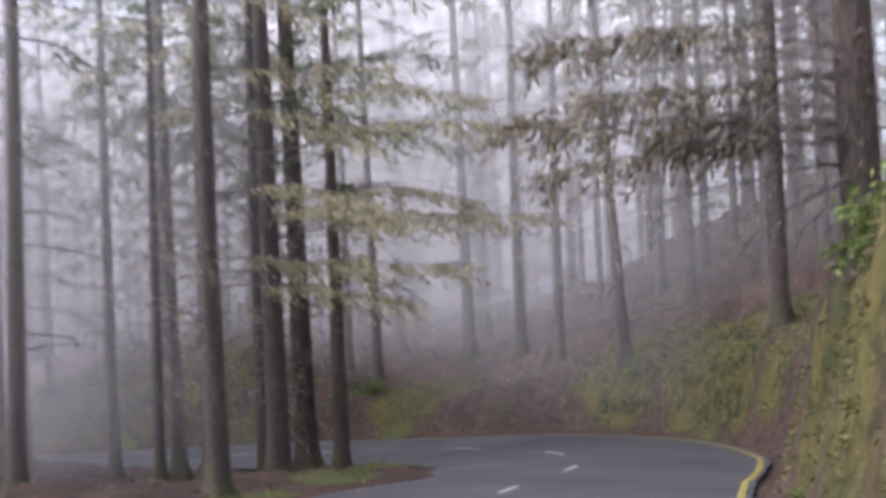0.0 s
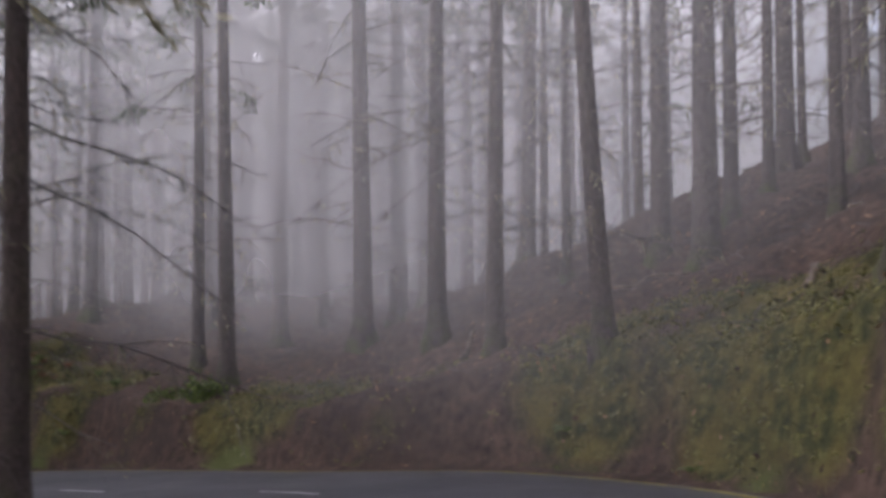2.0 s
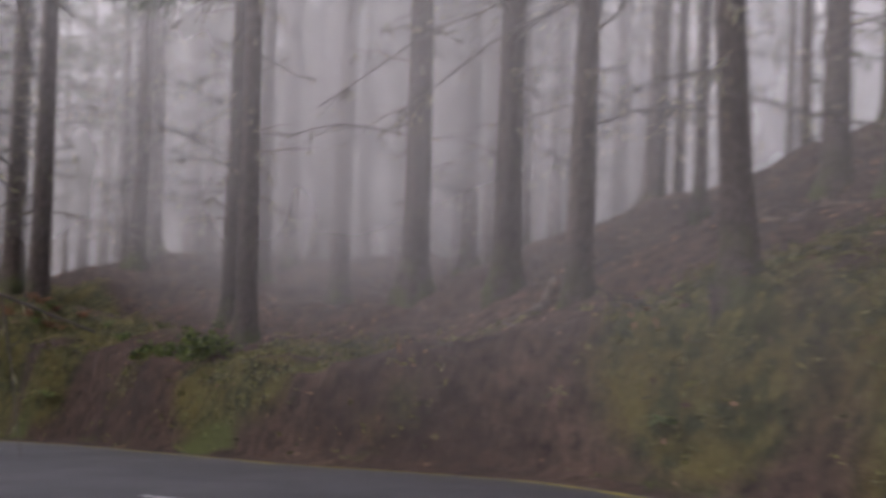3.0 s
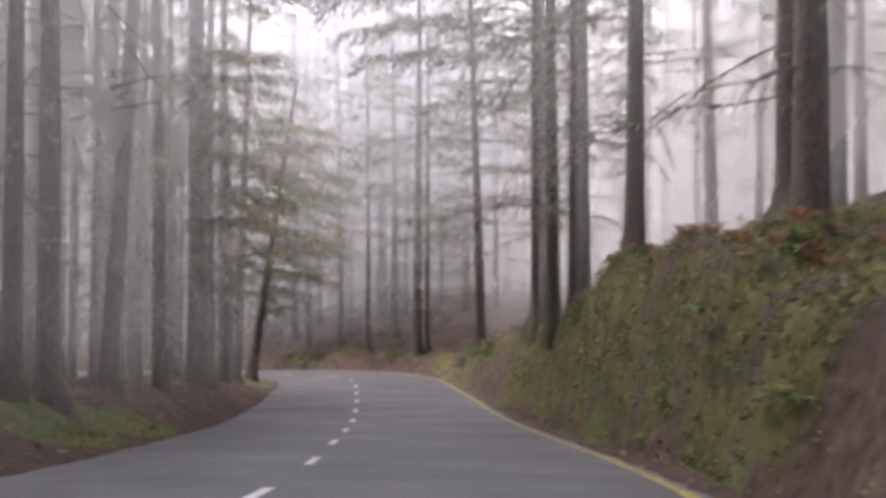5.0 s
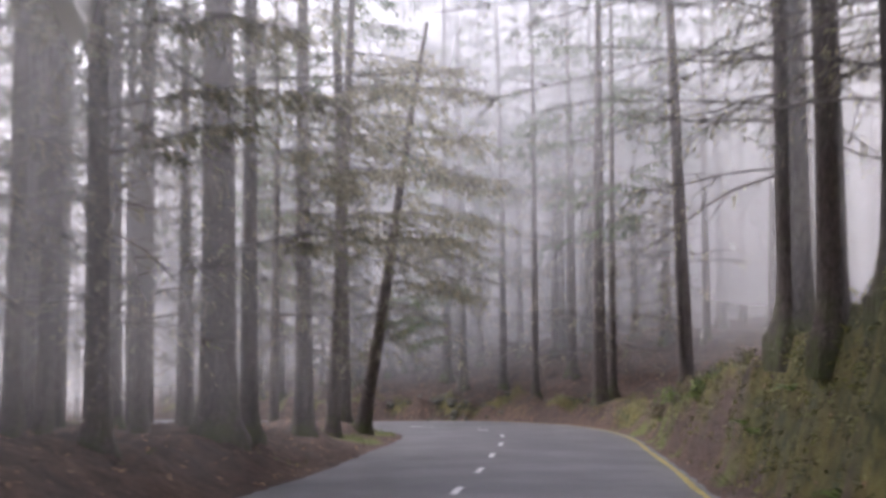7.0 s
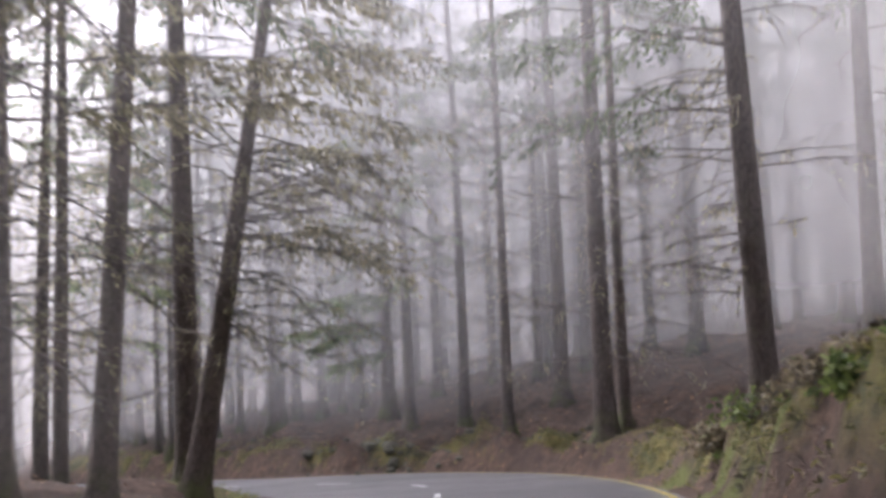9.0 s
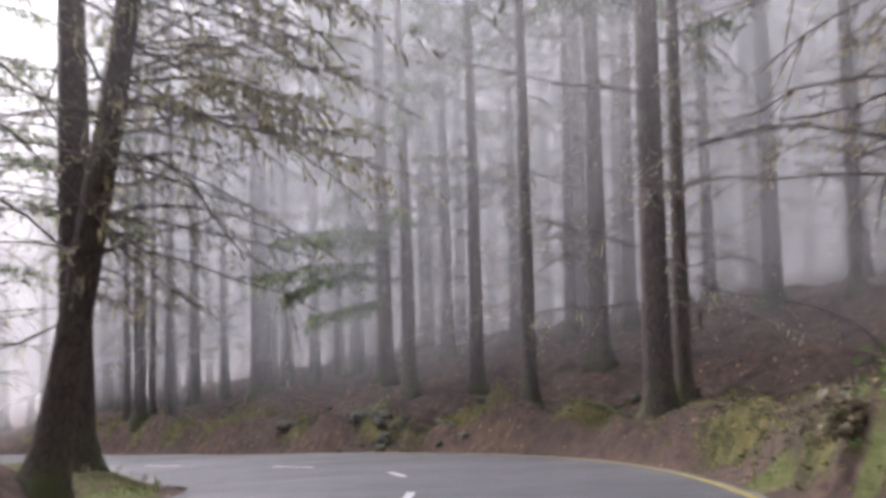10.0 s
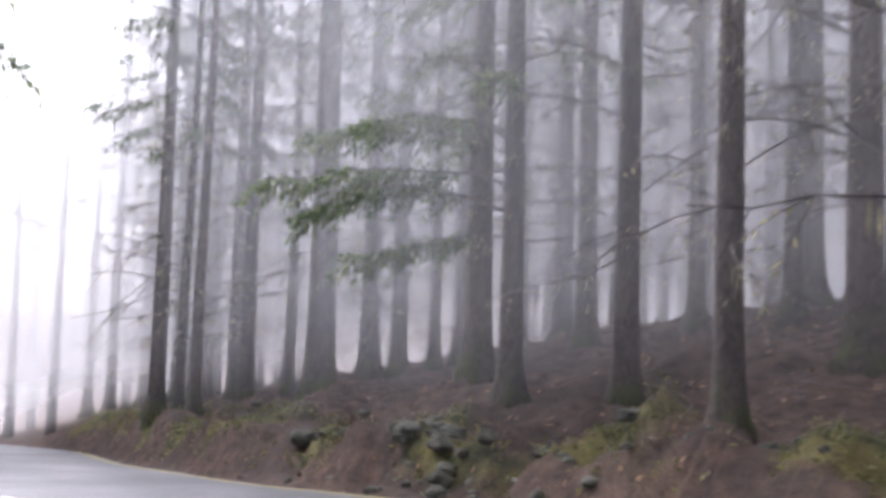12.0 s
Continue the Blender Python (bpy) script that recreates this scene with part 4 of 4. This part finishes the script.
def rock(seed, size):
    """A rounded, knobbly field stone."""
    bm = bmesh.new()
    bmesh.ops.create_icosphere(bm, subdivisions=2, radius=0.5)
    r = random.Random(seed)
    off = Vector((r.uniform(0, 50), r.uniform(0, 50), 0))
    for vtx in bm.verts:
        k = 1 + 0.5 * noise.noise(vtx.co * 2.4 + off) + 0.25 * noise.noise(vtx.co * 5 + off)
        vtx.co = Vector((vtx.co.x * size[0], vtx.co.y * size[1], vtx.co.z * size[2])) * k
    me = bpy.data.meshes.new("stone")
    bm.to_mesh(me)
    bm.free()
    me.materials.append(STONE)
    return new("stone", me)


HEAP = int(np.argmin(np.hypot(LINE[:, 0] + 21, LINE[:, 1] - 70)))
for i in range(110):
    u = BEND - 18 + 52 * rng.uniform(0, 1) if i < 50 else HEAP + rng.gauss(0, 5)
    x, y, _ = on_road(u, HALF + (rng.uniform(0.7, 2.4) if i < 50 else rng.uniform(0.35, 1.5)))
    s = rng.uniform(0.08, 0.26) * (1.7 if i % 5 == 0 else 1)
    a, b, c = s * rng.uniform(0.9, 1.5), s, s * rng.uniform(0.5, 0.9)
    ob = rock(40 + i, (a, b, c))
    ob.location = (x, y, float(ground(x, y)[0]) + 0.02)
    ob.rotation_euler = (0, 0, i * 1.3)
    tagged(ob, "mossy grey stone set in the earth bank", "stone", "bank stones")


def log(x, y, turn, length, thick):
    """A fallen length of trunk with broken stubs."""
    z = float(ground(x, y)[0]) + thick * 0.35
    way = Vector((math.cos(turn), math.sin(turn), 0))
    pts = []
    for k in range(6):
        q = Vector((x, y, 0)) + way * length * (k / 5 - 0.5)
        pts.append((q.x, q.y, float(ground(q.x, q.y)[0]) + thick * 0.4))
    v, f = [], []
    tube(v, f, pts, [thick / 2 * (1 - 0.07 * k + 0.04 * (k % 2)) for k in range(6)], 9)
    f.append(tuple(range(8, -1, -1)))
    for k in (1, 3, 4):
        p = Vector(pts[k])
        tube(v, f, [p, p + Vector((0.05, 0.1, thick * 0.9))], [0.03, 0.015], 5)
    return tagged(mesh_object("fallen_log", [tuple(p) for p in v], f, DEADWOOD), "weathered fallen log lying on the slope", "log", "fallen logs")


for x, y, a, ln, th in ((6.0, -2.0, 0.5, 1.6, 0.14), (9.0, -1.0, 0.2, 1.2, 0.10), (-20.5, 84.0, 0.3, 1.8, 0.22), (8.5, 3.5, 2.4, 2.2, 0.16), (5.0, 6.0, 0.7, 1.5, 0.13)):
    log(x, y, a, ln, th)


def stump(x, y, size):
    v, f = [], []
    z = float(ground(x, y)[0]) - 0.15
    tube(v, f, [(x, y, z), (x, y, z + 0.3), (x + 0.02, y, z + 0.55), (x + 0.03, y + 0.02, z + 0.62)], [size * 0.75, size * 0.55, size * 0.5, size * 0.42], 12)
    return tagged(mesh_object("tree_stump", v, f, DEADWOOD), "dark rotting tree stump in needle litter", "tree stump")


stump(-24.0, 86.0, 0.5)


def bush(x, y, z, size, seed, count=900, mat=None, label="leafy green bramble bush hanging on the bank"):
    """A dense bramble: woody stems, each with clusters of small leaves."""
    r = random.Random(seed)
    top = new("bramble_bush")
    top.location = (x, y, z)
    v, f, lv, lf = [], [], [], []
    for _ in range(26):
        a, e = r.uniform(0, 6.28), r.uniform(0.2, 1.3)
        way = Vector((math.cos(a) * math.cos(e), math.sin(a) * math.cos(e), math.sin(e)))
        ln = size * r.uniform(0.6, 1.1)
        pts = [way * ln * k / 5 + Vector((0, 0, -0.35 * ln * (k / 5) ** 2)) for k in range(6)]
        tube(v, f, pts, [0.012 - 0.0018 * k for k in range(6)], 4, False)
        for _ in range(count // 26):
            k = r.randint(1, 4)
            p = pts[k].lerp(pts[k + 1], r.random()) + any_way(r) * 0.12 * size
            go = (any_way(r) + Vector((0, 0, -0.3))).normalized()
            blade(lv, lf, p, go, go.cross(any_way(r)).normalized(), r.uniform(0.08, 0.17), r.uniform(0.025, 0.05))
    for name, vv, ff, mat in (("stem_tangle", v, f, TWIG), ("foliage", lv, lf, mat or FERN)):
        ob = mesh_object(name, [tuple(p) for p in vv], ff, mat, False)
        ob.parent = top
        ob["kind"] = "stuff"
    return tagged(top, label, "bush", "bank bushes")


for i, (yy, a, size) in enumerate(((-14.6, 5.3, 1.0), (-13.6, 5.6, 1.1), (-15.8, 5.9, 1.3), (11.8, 5.5, 0.8), (13.2, 5.3, 0.7))):
    u = int(np.argmin(np.abs(LINE[:, 1] - yy)))
    x, y, _ = on_road(u, a)
    bush(x, y, float(ground(x, y)[0]) - 0.05, size, 60 + i, 1400 if size > 1 else 600)
for i in range(16):
    u = at_y(48.5) + (at_y(59) - at_y(48.5)) * (i + 0.5 * rng.random()) / 16
    x, y, _ = on_road(u, HALF + rng.uniform(0.75, 2.0))
    bush(x, y, float(ground(x, y)[0]) - 0.1, rng.uniform(0.5, 0.85), 80 + i, 520, FERN if i % 5 == 2 else BROWNED,
         "low green bramble on the rubbly bank" if i % 5 == 2 else "dry brown bramble thicket on the rubbly bank")
